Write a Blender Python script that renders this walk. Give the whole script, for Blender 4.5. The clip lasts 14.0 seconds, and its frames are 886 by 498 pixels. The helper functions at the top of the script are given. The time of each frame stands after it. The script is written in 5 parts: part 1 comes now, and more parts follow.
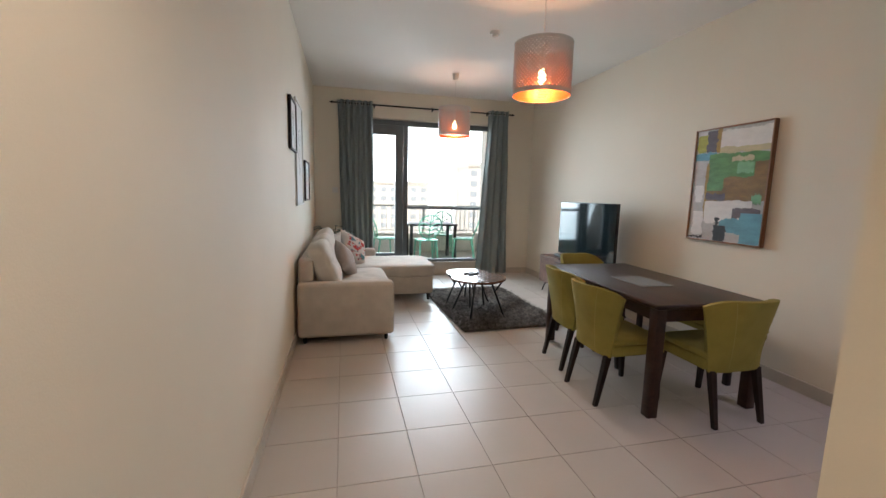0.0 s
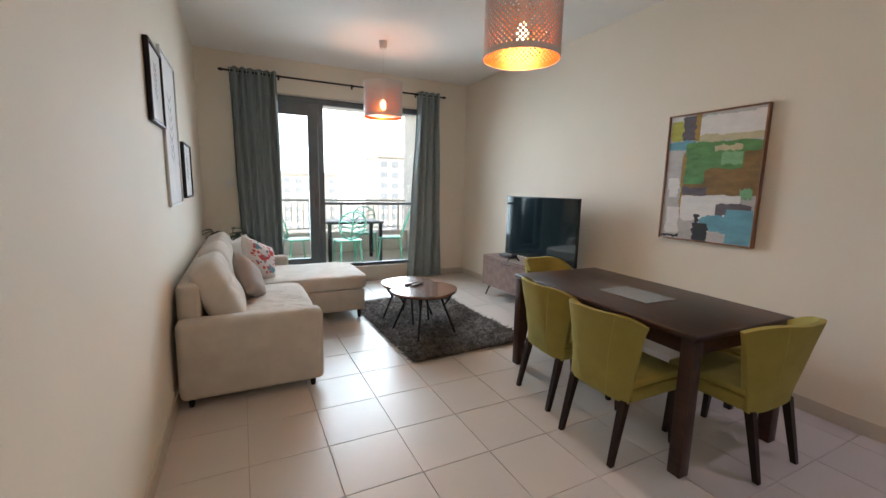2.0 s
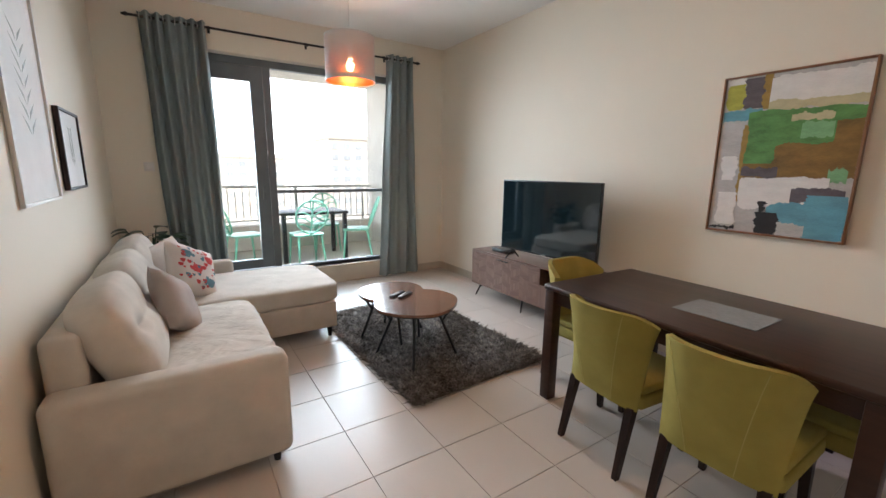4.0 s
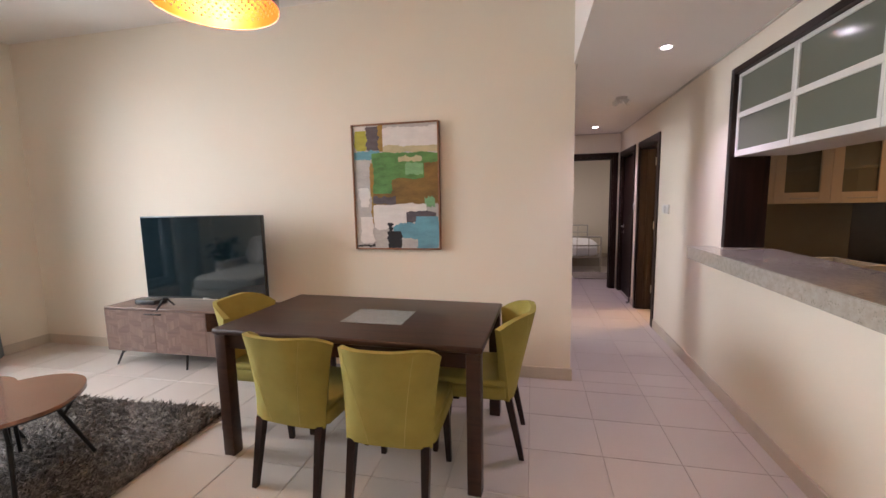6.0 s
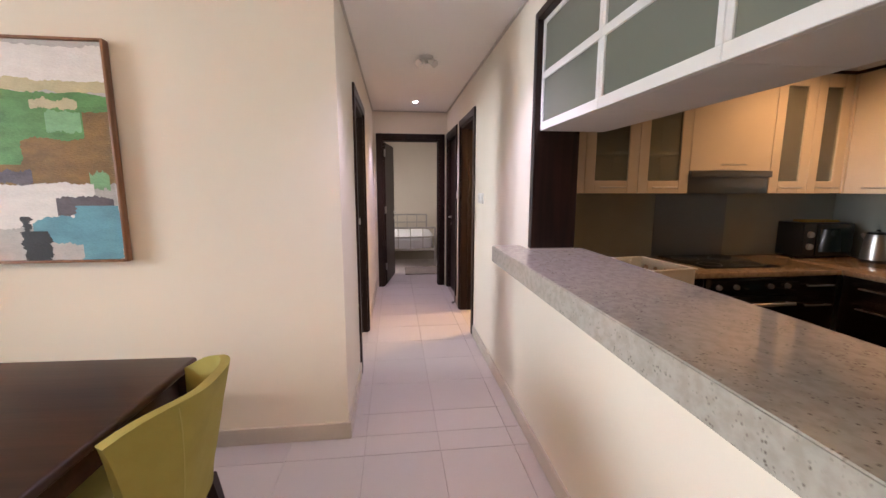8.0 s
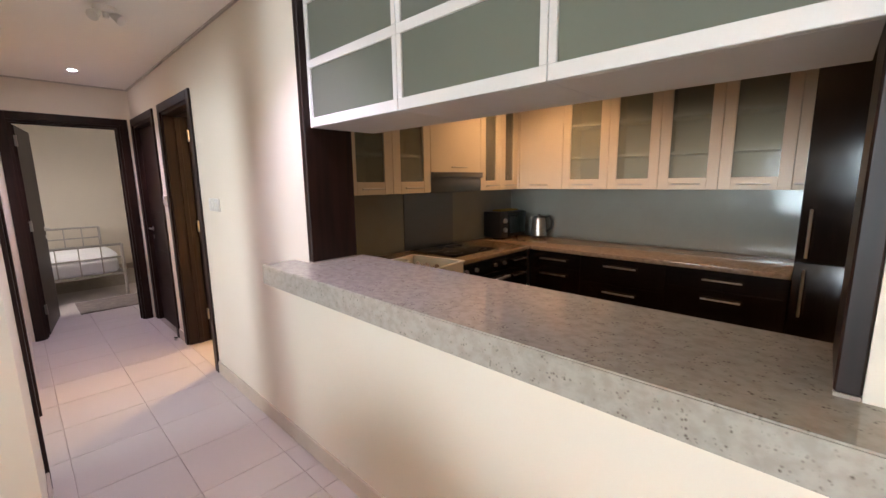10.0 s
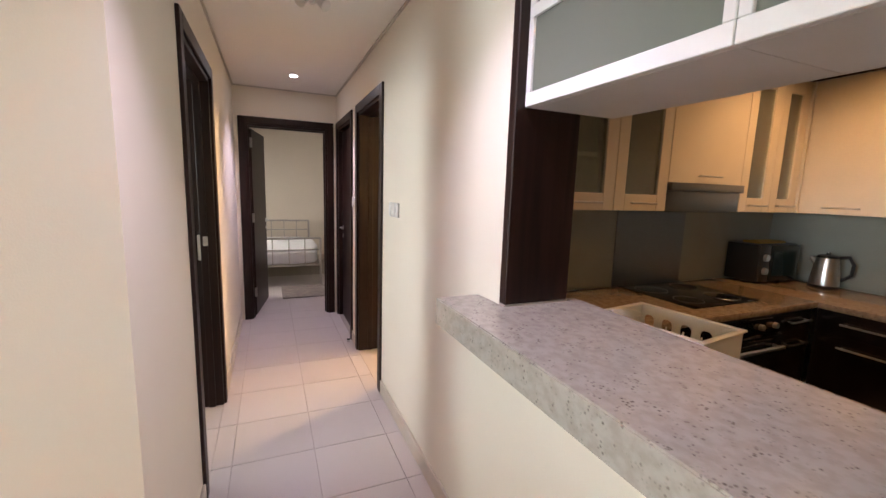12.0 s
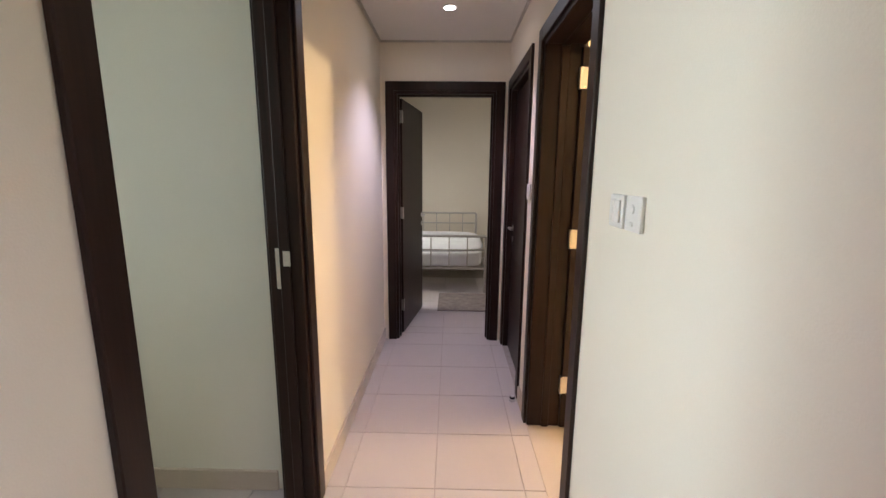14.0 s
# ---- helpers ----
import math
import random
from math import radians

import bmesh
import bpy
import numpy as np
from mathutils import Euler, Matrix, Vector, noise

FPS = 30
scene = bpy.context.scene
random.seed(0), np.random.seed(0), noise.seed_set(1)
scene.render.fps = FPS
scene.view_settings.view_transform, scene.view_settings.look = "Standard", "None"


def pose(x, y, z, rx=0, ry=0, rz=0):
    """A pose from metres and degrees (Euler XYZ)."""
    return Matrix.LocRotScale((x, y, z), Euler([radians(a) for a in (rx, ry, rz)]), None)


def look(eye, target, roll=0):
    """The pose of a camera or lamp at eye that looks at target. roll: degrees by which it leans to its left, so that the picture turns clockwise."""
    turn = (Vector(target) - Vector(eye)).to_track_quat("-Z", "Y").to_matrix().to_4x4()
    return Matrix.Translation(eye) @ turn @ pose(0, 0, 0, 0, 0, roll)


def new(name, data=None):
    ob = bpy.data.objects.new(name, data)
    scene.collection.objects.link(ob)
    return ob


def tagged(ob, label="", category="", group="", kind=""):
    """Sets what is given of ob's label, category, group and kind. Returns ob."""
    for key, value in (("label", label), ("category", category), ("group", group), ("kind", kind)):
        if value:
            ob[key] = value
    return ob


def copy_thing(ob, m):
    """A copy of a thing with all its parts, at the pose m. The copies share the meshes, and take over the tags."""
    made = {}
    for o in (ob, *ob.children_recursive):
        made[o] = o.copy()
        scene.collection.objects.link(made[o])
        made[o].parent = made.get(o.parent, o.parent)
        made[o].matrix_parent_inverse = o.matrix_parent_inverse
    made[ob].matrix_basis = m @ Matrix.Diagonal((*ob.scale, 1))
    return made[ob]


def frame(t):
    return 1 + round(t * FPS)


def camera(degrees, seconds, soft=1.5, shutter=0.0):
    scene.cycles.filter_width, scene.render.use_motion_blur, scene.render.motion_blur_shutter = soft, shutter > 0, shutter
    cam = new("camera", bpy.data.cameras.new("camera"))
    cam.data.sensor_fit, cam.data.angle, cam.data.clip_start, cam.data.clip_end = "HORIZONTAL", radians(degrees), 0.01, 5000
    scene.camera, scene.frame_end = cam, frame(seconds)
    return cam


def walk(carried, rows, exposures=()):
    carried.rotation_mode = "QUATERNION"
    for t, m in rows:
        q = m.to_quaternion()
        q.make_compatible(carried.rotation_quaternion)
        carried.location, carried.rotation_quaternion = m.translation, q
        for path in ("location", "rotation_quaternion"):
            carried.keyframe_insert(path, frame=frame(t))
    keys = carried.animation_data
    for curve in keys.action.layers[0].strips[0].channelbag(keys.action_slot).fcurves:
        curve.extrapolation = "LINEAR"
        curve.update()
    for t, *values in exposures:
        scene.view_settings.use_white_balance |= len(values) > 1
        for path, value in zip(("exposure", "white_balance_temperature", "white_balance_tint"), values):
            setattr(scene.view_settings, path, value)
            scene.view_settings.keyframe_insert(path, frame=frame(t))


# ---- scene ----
cam = camera(95.0, 14.0)
PATH = [
    (0, (0.131, 0.232, 1.437), (0.606, 2.157, 1.171), 1.4),
    (0.5, (0.212, 0.531, 1.459), (0.697, 2.452, 1.186), 1.7),
    (1, (0.219, 0.741, 1.456), (0.828, 2.626, 1.181), 1.7),
    (1.5, (0.169, 1.002, 1.463), (0.955, 2.819, 1.184), 1.2),
    (2, (0.119, 1.197, 1.461), (0.999, 2.968, 1.162), 1.2),
    (4.3, (0.245, 2.248, 1.465), (1.383, 3.843, 1.066), 0.5),
    (4.5, (0.235, 2.296, 1.458), (1.451, 3.833, 1.059), 0.5),
    (5, (0.208, 2.322, 1.466), (1.728, 3.56, 1.073), -0.4),
    (5.5, (0.2, 2.271, 1.446), (2.038, 2.986, 1.111), -1.1),
    (6, (0.228, 2.104, 1.471), (2.166, 2.534, 1.231), -1.1),
    (6.5, (0.344, 1.89, 1.46), (2.314, 2.136, 1.219), -0.4),
    (7, (0.6, 1.768, 1.433), (2.577, 1.79, 1.131), -0.4),
    (7.5, (0.951, 1.679, 1.432), (2.922, 1.559, 1.118), -0.5),
    (8, (1.308, 1.518, 1.435), (3.271, 1.285, 1.13), 0.1),
    (8.5, (1.53, 1.524, 1.442), (3.378, 0.832, 1.115), -0.3),
    (9, (1.659, 1.681, 1.457), (3.15, 0.387, 1.134), -1.4),
    (9.2, (1.653, 1.741, 1.472), (3.003, 0.303, 1.14), -0.9),
    (11.3, (1.97, 1.723, 1.476), (3.49, 0.457, 1.186), 1.3),
    (11.5, (2.062, 1.679, 1.46), (3.681, 0.54, 1.177), 1.4),
    (12, (2.349, 1.482, 1.467), (4.168, 0.702, 1.178), 1.8),
    (12.5, (2.696, 1.374, 1.446), (4.596, 0.84, 1.123), 1.5),
    (13, (3.054, 1.336, 1.452), (4.998, 0.999, 1.124), -0.1),
    (13.5, (3.403, 1.275, 1.439), (5.372, 1.143, 1.114), -0.4),
    (14, (3.715, 1.231, 1.425), (5.683, 1.266, 1.067), 0.5),
]
EXPOSURES = [
    (0, 0.25, 6050, 15), (2, 0.36, 5950, 14), (4.5, 0.54, 6100, 18), (5.0, 0.57, 6300, 22), (5.5, 0.62, 6650, 30), (6.0, 0.86, 6430, 23), (6.5, 0.98, 6050, 17), (7.0, 1.06, 6000, 17), (7.5, 1.18, 6250, 22),
    (9.0, 1.36, 6090, 15), (11.5, 1.27, 6450, 19), (12.5, 1.25, 6030, 8), (13.0, 1.19, 5950, 5), (13.5, 1.09, 6050, 6), (14, 1.22, 6000, 9)]
walk(cam, [(t, look(eye, target, roll)) for t, eye, target, roll in PATH], EXPOSURES)

# ---- world, sun and large lights ----
world = bpy.data.worlds.new("world")
scene.world = world
world.use_nodes = True
sky = world.node_tree.nodes.new("ShaderNodeTexSky")
sky.sky_type, sky.sun_disc = "NISHITA", False
sky.sun_elevation, sky.sun_rotation = radians(55), radians(200)
world.node_tree.links.new(sky.outputs[0], world.node_tree.nodes["Background"].inputs[0])
world.node_tree.nodes["Background"].inputs[1].default_value = 0.15
sky.dust_density = 6.0


def lamp(name, kind, at, aim, power, color, size=0.1, size_y=None, spread=None, blend=0.5):
    data = bpy.data.lights.new(name, kind)
    data.energy, data.color = power, color
    if kind == "AREA":
        data.shape, data.size, data.size_y = "RECTANGLE", size, size_y or size
        if spread:
            data.spread = radians(spread)
    elif kind == "SPOT":
        data.shadow_soft_size, data.spot_size, data.spot_blend = size, radians(spread or 90), blend
    elif kind == "POINT":
        data.shadow_soft_size = size
    ob = new(name, data)
    ob.matrix_world = look(at, aim)
    return ob


sun = bpy.data.lights.new("sun", "SUN")
sun.energy, sun.angle, sun.color = 4.0, radians(0.5), (1.0, 0.95, 0.86)
new("sun", sun).matrix_world = look((0, 0, 30), (0 + 0.34 * 21, 0.94 * 21, 0))

WARM, WHITE, COOL = (1.0, 0.70, 0.42), (1.0, 0.90, 0.78), (0.91, 0.77, 1.0)
lamp("window_daylight", "AREA", (1.65, 7.62, 1.55), (1.65, 5.0, 0.55), 76, (0.84, 0.96, 0.98), 2.1, 2.2, spread=130)
lamp("pendant_bulb_light", "POINT", (1.645, 3.28, 2.355), (1.645, 3.28, 0), 13, (1.0, 0.54, 0.24), 0.035)
lamp("pendant_bulb_light", "POINT", (1.67, 5.98, 2.405), (1.67, 5.98, 0), 3.5, (1.0, 0.52, 0.22), 0.035)
lamp("downlight_light", "SPOT", (3.318, 1.245, 2.43), (3.318, 1.245, 0), 27, COOL, 0.03, spread=110, blend=0.8)
lamp("downlight_light", "SPOT", (6.46, 1.25, 2.43), (6.46, 1.25, 0), 36, COOL, 0.03, spread=110, blend=0.8)
lamp("kitchen_downlight_light", "SPOT", (3.38, -1.12, 2.43), (3.38, -1.12, 0), 18, (1.0, 0.54, 0.22), 0.03, spread=140, blend=0.8)
lamp("kitchen_downlight_light", "SPOT", (2.3, -0.75, 2.43), (2.3, -0.75, 0), 9, (1.0, 0.60, 0.30), 0.03, spread=140, blend=0.8)
lamp("bathroom_light", "POINT", (5.95, -0.75, 2.2), (5.95, -0.75, 0), 80, (1.0, 0.68, 0.36), 0.06)
lamp("bedroom_window_light", "AREA", (8.9, 4.5, 1.7), (9.1, 1.5, 0.5), 24, (1.0, 0.92, 0.83), 1.6, 1.6, spread=80)
lamp("side_room_window_light", "AREA", (4.85, 4.5, 1.6), (4.25, 0.8, 1.25), 7.2, (0.91, 0.99, 0.99), 0.85, 1.5, spread=70)
lamp("hall_light", "SPOT", (0.08, 0.35, 2.43), (-0.75, 0.75, 0), 52, (1.0, 0.78, 0.54), 0.05, spread=150, blend=0.8)

# ---- materials ----
def material(name, color, rough=0.6, metal=0.0, vary=0.06, scale=6.0, bump=0.0, bump_scale=120.0, color2=None, coat=0.0, spec=0.5, per_object=0.0, stretch=(1, 1, 1), rough_vary=0.06):
    """A surface with cloudy variation at one scale, fine grain at another, and relief."""
    m = bpy.data.materials.new(name)
    m.use_nodes = True
    n, l = m.node_tree.nodes, m.node_tree.links
    b = n["Principled BSDF"]
    b.inputs["Metallic"].default_value = metal
    b.inputs["Specular IOR Level"].default_value = spec
    b.inputs["Coat Weight"].default_value = coat
    b.inputs["Coat Roughness"].default_value = 0.1
    co = n.new("ShaderNodeTexCoord")
    mp = n.new("ShaderNodeMapping")
    mp.inputs["Scale"].default_value = stretch
    l.new(co.outputs["Object"], mp.inputs[0])
    big, fine = n.new("ShaderNodeTexNoise"), n.new("ShaderNodeTexNoise")
    big.inputs["Scale"].default_value, big.inputs["Detail"].default_value = scale, 5
    fine.inputs["Scale"].default_value, fine.inputs["Detail"].default_value = bump_scale, 3
    l.new(mp.outputs[0], big.inputs[0])
    l.new(mp.outputs[0], fine.inputs[0])
    mix = n.new("ShaderNodeMix")
    mix.data_type = "RGBA"
    c2 = color2 or [max(0.0, c * (1 - 2.2 * vary)) for c in color]
    c1 = color if color2 else [min(1.0, c * (1 + vary)) for c in color]
    mix.inputs["A"].default_value, mix.inputs["B"].default_value = (*c1, 1), (*c2, 1)
    add = n.new("ShaderNodeMath")
    add.operation = "MULTIPLY_ADD"
    add.inputs[1].default_value = 0.3
    l.new(fine.outputs[0], add.inputs[0])
    half = n.new("ShaderNodeMath")
    half.operation = "MULTIPLY"
    half.inputs[1].default_value = 0.7
    l.new(big.outputs[0], half.inputs[0])
    l.new(half.outputs[0], add.inputs[2])
    ramp = n.new("ShaderNodeMapRange")
    ramp.inputs[1].default_value, ramp.inputs[2].default_value = 0.3, 0.7
    l.new(add.outputs[0], ramp.inputs[0])
    l.new(ramp.outputs[0], mix.inputs["Factor"])
    out = mix.outputs["Result"]
    if per_object:
        info, hsv, mr = n.new("ShaderNodeObjectInfo"), n.new("ShaderNodeHueSaturation"), n.new("ShaderNodeMapRange")
        mr.inputs[3].default_value, mr.inputs[4].default_value = 1 - per_object, 1 + per_object
        l.new(info.outputs["Random"], mr.inputs[0])
        l.new(mr.outputs[0], hsv.inputs["Value"])
        l.new(out, hsv.inputs["Color"])
        out = hsv.outputs[0]
    l.new(out, b.inputs["Base Color"])
    rr = n.new("ShaderNodeMapRange")
    rr.inputs[3].default_value, rr.inputs[4].default_value = max(0.02, rough - rough_vary), min(1, rough + rough_vary)
    l.new(big.outputs[0], rr.inputs[0])
    l.new(rr.outputs[0], b.inputs["Roughness"])
    if bump:
        bp = n.new("ShaderNodeBump")
        bp.inputs["Strength"].default_value, bp.inputs["Distance"].default_value = bump, 0.004
        l.new(fine.outputs[0], bp.inputs["Height"])
        l.new(bp.outputs[0], b.inputs["Normal"])
    return m


def wood(name, dark, light, rough=0.35, axis=0, grain=18.0, coat=0.15):
    """Stained or veneered wood, its grain running along one axis of the object."""
    m = bpy.data.materials.new(name)
    m.use_nodes = True
    n, l = m.node_tree.nodes, m.node_tree.links
    b = n["Principled BSDF"]
    co, mp, tex, fine, mix, bp = (n.new("ShaderNode" + k) for k in ("TexCoord", "Mapping", "TexNoise", "TexNoise", "ValToRGB", "Bump"))
    s = [grain, grain, grain]
    s[axis] = grain * 0.06
    mp.inputs["Scale"].default_value = s
    tex.inputs["Scale"].default_value, tex.inputs["Detail"].default_value, tex.inputs["Distortion"].default_value = 1.6, 6, 0.8
    fine.inputs["Scale"].default_value = 9.0
    l.new(co.outputs["Object"], mp.inputs[0])
    l.new(mp.outputs[0], tex.inputs[0])
    l.new(mp.outputs[0], fine.inputs[0])
    mix.color_ramp.elements[0].color, mix.color_ramp.elements[1].color = (*dark, 1), (*light, 1)
    mix.color_ramp.elements[0].position, mix.color_ramp.elements[1].position = 0.3, 0.72
    l.new(tex.outputs[0], mix.inputs[0])
    l.new(mix.outputs[0], b.inputs["Base Color"])
    b.inputs["Roughness"].default_value = rough
    b.inputs["Coat Weight"].default_value = coat
    b.inputs["Coat Roughness"].default_value = 0.2
    bp.inputs["Strength"].default_value, bp.inputs["Distance"].default_value = 0.12, 0.002
    l.new(fine.outputs[0], bp.inputs["Height"])
    l.new(bp.outputs[0], b.inputs["Normal"])
    return m


def granite(name, base, spots, cloud, rough=0.18):
    """Polished granite: pale clouds, a fine crystal grain and scattered dark flecks."""
    m = bpy.data.materials.new(name)
    m.use_nodes = True
    n, l = m.node_tree.nodes, m.node_tree.links
    b = n["Principled BSDF"]
    co = n.new("ShaderNodeTexCoord")
    noise_a, vor, noise_b = n.new("ShaderNodeTexNoise"), n.new("ShaderNodeTexVoronoi"), n.new("ShaderNodeTexNoise")
    noise_a.inputs["Scale"].default_value, noise_a.inputs["Detail"].default_value = 42, 8
    vor.inputs["Scale"].default_value = 105
    noise_b.inputs["Scale"].default_value, noise_b.inputs["Detail"].default_value = 38, 3
    mp = n.new("ShaderNodeMapping")
    mp.inputs["Scale"].default_value = (0.85, 1.0, 1.0)
    mp.inputs["Rotation"].default_value = (0, 0, 0.25)
    l.new(co.outputs["Object"], mp.inputs[0])
    for t in (noise_a, vor, noise_b):
        l.new(mp.outputs[0] if t is noise_a else co.outputs["Object"], t.inputs["Vector"])
    clouds, flecks = n.new("ShaderNodeValToRGB"), n.new("ShaderNodeValToRGB")
    clouds.color_ramp.elements[0].color, clouds.color_ramp.elements[1].color = (*cloud, 1), (*base, 1)
    clouds.color_ramp.elements[0].position, clouds.color_ramp.elements[1].position = 0.36, 0.6
    flecks.color_ramp.elements[0].position, flecks.color_ramp.elements[1].position = 0.52, 0.62
    flecks.color_ramp.elements[0].color, flecks.color_ramp.elements[1].color = (0, 0, 0, 1), (1, 1, 1, 1)
    l.new(noise_a.outputs[0], clouds.inputs[0])
    l.new(noise_b.outputs[0], flecks.inputs[0])
    cell = n.new("ShaderNodeMapRange")
    cell.inputs[1].default_value, cell.inputs[2].default_value = 0.1, 0.45
    cell.inputs[3].default_value, cell.inputs[4].default_value = 1.0, 0.0
    l.new(vor.outputs["Distance"], cell.inputs[0])
    both = n.new("ShaderNodeMath")
    both.operation = "MULTIPLY"
    l.new(flecks.outputs[0], both.inputs[0])
    l.new(cell.outputs[0], both.inputs[1])
    mix = n.new("ShaderNodeMix")
    mix.data_type = "RGBA"
    mix.inputs["B"].default_value = (*spots, 1)
    l.new(both.outputs[0], mix.inputs["Factor"])
    l.new(clouds.outputs[0], mix.inputs["A"])
    l.new(mix.outputs["Result"], b.inputs["Base Color"])
    b.inputs["Roughness"].default_value = rough
    return m


def glass(name, color=(1, 1, 1), rough=0.0, frost=0.0, through_color=None):
    """A thin pane: mostly clear with a glossy skin, or frosted."""
    m = bpy.data.materials.new(name)
    m.use_nodes = True
    n, l = m.node_tree.nodes, m.node_tree.links
    n.remove(n["Principled BSDF"])
    out = n["Material Output"]
    clear, gloss, fres, mix = n.new("ShaderNodeBsdfTransparent"), n.new("ShaderNodeBsdfGlossy"), n.new("ShaderNodeFresnel"), n.new("ShaderNodeMixShader")
    clear.inputs[0].default_value = (*(through_color or color), 1)
    gloss.inputs["Roughness"].default_value = rough
    fres.inputs[0].default_value = 1.45
    body = clear.outputs[0]
    if frost:
        diff, trans, mm, m2 = n.new("ShaderNodeBsdfDiffuse"), n.new("ShaderNodeBsdfTranslucent"), n.new("ShaderNodeMixShader"), n.new("ShaderNodeMixShader")
        diff.inputs[0].default_value = (*color, 1)
        trans.inputs[0].default_value = (*color, 1)
        mm.inputs[0].default_value = 0.4
        l.new(diff.outputs[0], mm.inputs[1])
        l.new(trans.outputs[0], mm.inputs[2])
        m2.inputs[0].default_value = frost
        l.new(clear.outputs[0], m2.inputs[1])
        l.new(mm.outputs[0], m2.inputs[2])
        body = m2.outputs[0]
    l.new(fres.outputs[0], mix.inputs[0])
    l.new(body, mix.inputs[1])
    l.new(gloss.outputs[0], mix.inputs[2])
    l.new(mix.outputs[0], out.inputs[0])
    return m


def glow(name, color, strength):
    m = bpy.data.materials.new(name)
    m.use_nodes = True
    b = m.node_tree.nodes["Principled BSDF"]
    b.inputs["Base Color"].default_value = (*color, 1)
    b.inputs["Emission Color"].default_value, b.inputs["Emission Strength"].default_value = (*color, 1), strength
    return m


WALL = material("wall_paint", (0.76, 0.695, 0.583), 0.75, vary=0.015, scale=1.3, bump=0.12, bump_scale=260)
CEILING = material("ceiling_paint", (0.84, 0.815, 0.775), 0.85, vary=0.02, scale=1.0, bump=0.08, bump_scale=240)
SIDE_WALL = material("pale_green_paint", (0.72, 0.71, 0.61), 0.75, vary=0.025, scale=1.3, bump=0.12, bump_scale=260)
TILE = material("floor_tile", (0.515, 0.468, 0.425), 0.34, vary=0.012, scale=3, rough_vary=0.02, bump=0.05, bump_scale=60, per_object=0.035)
GROUT = material("grout", (0.43, 0.38, 0.33), 0.9, vary=0.1, scale=20, bump=0.3)
SKIRT = material("skirting_tile", (0.55, 0.48, 0.39), 0.35, vary=0.05, scale=5)
DARKWOOD = wood("dark_stained_wood", (0.009, 0.0038, 0.0026), (0.027, 0.011, 0.007), 0.42, 2, 14, 0.0)
DARKWOOD.node_tree.nodes["Principled BSDF"].inputs["Specular IOR Level"].default_value = 0.28
TABLEWOOD = wood("espresso_table_wood", (0.022, 0.009, 0.0055), (0.052, 0.022, 0.013), 0.34, 1, 12, 0.0)
TABLEWOOD.node_tree.nodes["Principled BSDF"].inputs["Specular IOR Level"].default_value = 0.34
METAL_DARK = material("dark_window_frame", (0.13, 0.15, 0.16), 0.42, 0.3, vary=0.08)
CHROME = material("brushed_steel", (0.62, 0.60, 0.57), 0.3, 1.0, vary=0.05, scale=30)
BLACK = material("black_metal", (0.012, 0.012, 0.013), 0.45, 0.2, vary=0.1)
BLACKPLASTIC = material("black_plastic", (0.012, 0.012, 0.013), 0.35, vary=0.1)
WHITEPLASTIC = material("white_plastic", (0.72, 0.70, 0.66), 0.4, vary=0.03)
CLEAR = glass("clear_glass")
GREENGLASS = glass("tinted_glass", (0.93, 0.97, 0.97))
FROST = glass("frosted_glass", (0.39, 0.42, 0.34), 0.12, 0.62)
KITCHENPANE = glass("frosted_cabinet_glass", (0.58, 0.60, 0.53), 0.12, 0.3, (0.84, 0.87, 0.81))

FABRIC = material("beige_sofa_fabric", (0.55, 0.50, 0.44), 0.9, vary=0.07, scale=7, bump=0.5, bump_scale=420, spec=0.2)
PILLOWGREY = material("taupe_cushion_fabric", (0.36, 0.31, 0.28), 0.9, vary=0.07, scale=9, bump=0.5, bump_scale=420, spec=0.2)
PILLOWPALE = material("pale_cushion_fabric", (0.62, 0.57, 0.54), 0.9, vary=0.05, scale=9, bump=0.4, bump_scale=420, spec=0.2)
RED = material("red_print", (0.50, 0.05, 0.05), 0.9, vary=0.1, scale=30)
TEAL = material("teal_print", (0.10, 0.22, 0.27), 0.9, vary=0.1, scale=30)
MUSTARD = material("mustard_green_upholstery", (0.315, 0.265, 0.065), 0.85, vary=0.07, scale=10, bump=0.4, bump_scale=500, spec=0.25)
SEAM = material("mustard_seam", (0.38, 0.33, 0.10), 0.9, vary=0.05)
CURTAIN = material("slate_green_curtain", (0.24, 0.282, 0.28), 0.85, vary=0.025, scale=12, bump=0.4, bump_scale=500, spec=0.2)
RUG = material("charcoal_shag", (0.15, 0.13, 0.115), 0.95, vary=0.35, scale=18, bump=0.3, spec=0.1)
WALNUT = wood("walnut_veneer", (0.11, 0.052, 0.032), (0.21, 0.105, 0.066), 0.24, 0, 16, 0.7)
STANDWOOD = wood("pale_walnut_veneer", (0.105, 0.058, 0.043), (0.195, 0.115, 0.086), 0.4, 1, 20, 0.1)
STANDWOOD2 = wood("rosy_walnut_veneer", (0.125, 0.073, 0.055), (0.22, 0.136, 0.104), 0.4, 2, 20, 0.1)
WALNUT.node_tree.nodes["Principled BSDF"].inputs["Coat Roughness"].default_value = 0.08
SCREEN = material("dark_glass_screen", (0.007, 0.016, 0.021), 0.06, vary=0.05, spec=1.0, rough_vary=0.01)
COPPER = material("copper_lining", (0.82, 0.25, 0.065), 0.35, 0.9, vary=0.04)
SHADE = material("white_metal_shade", (0.62, 0.58, 0.55), 0.5, vary=0.03)
BULB = glow("lit_bulb", (1.0, 0.58, 0.24), 28.0)
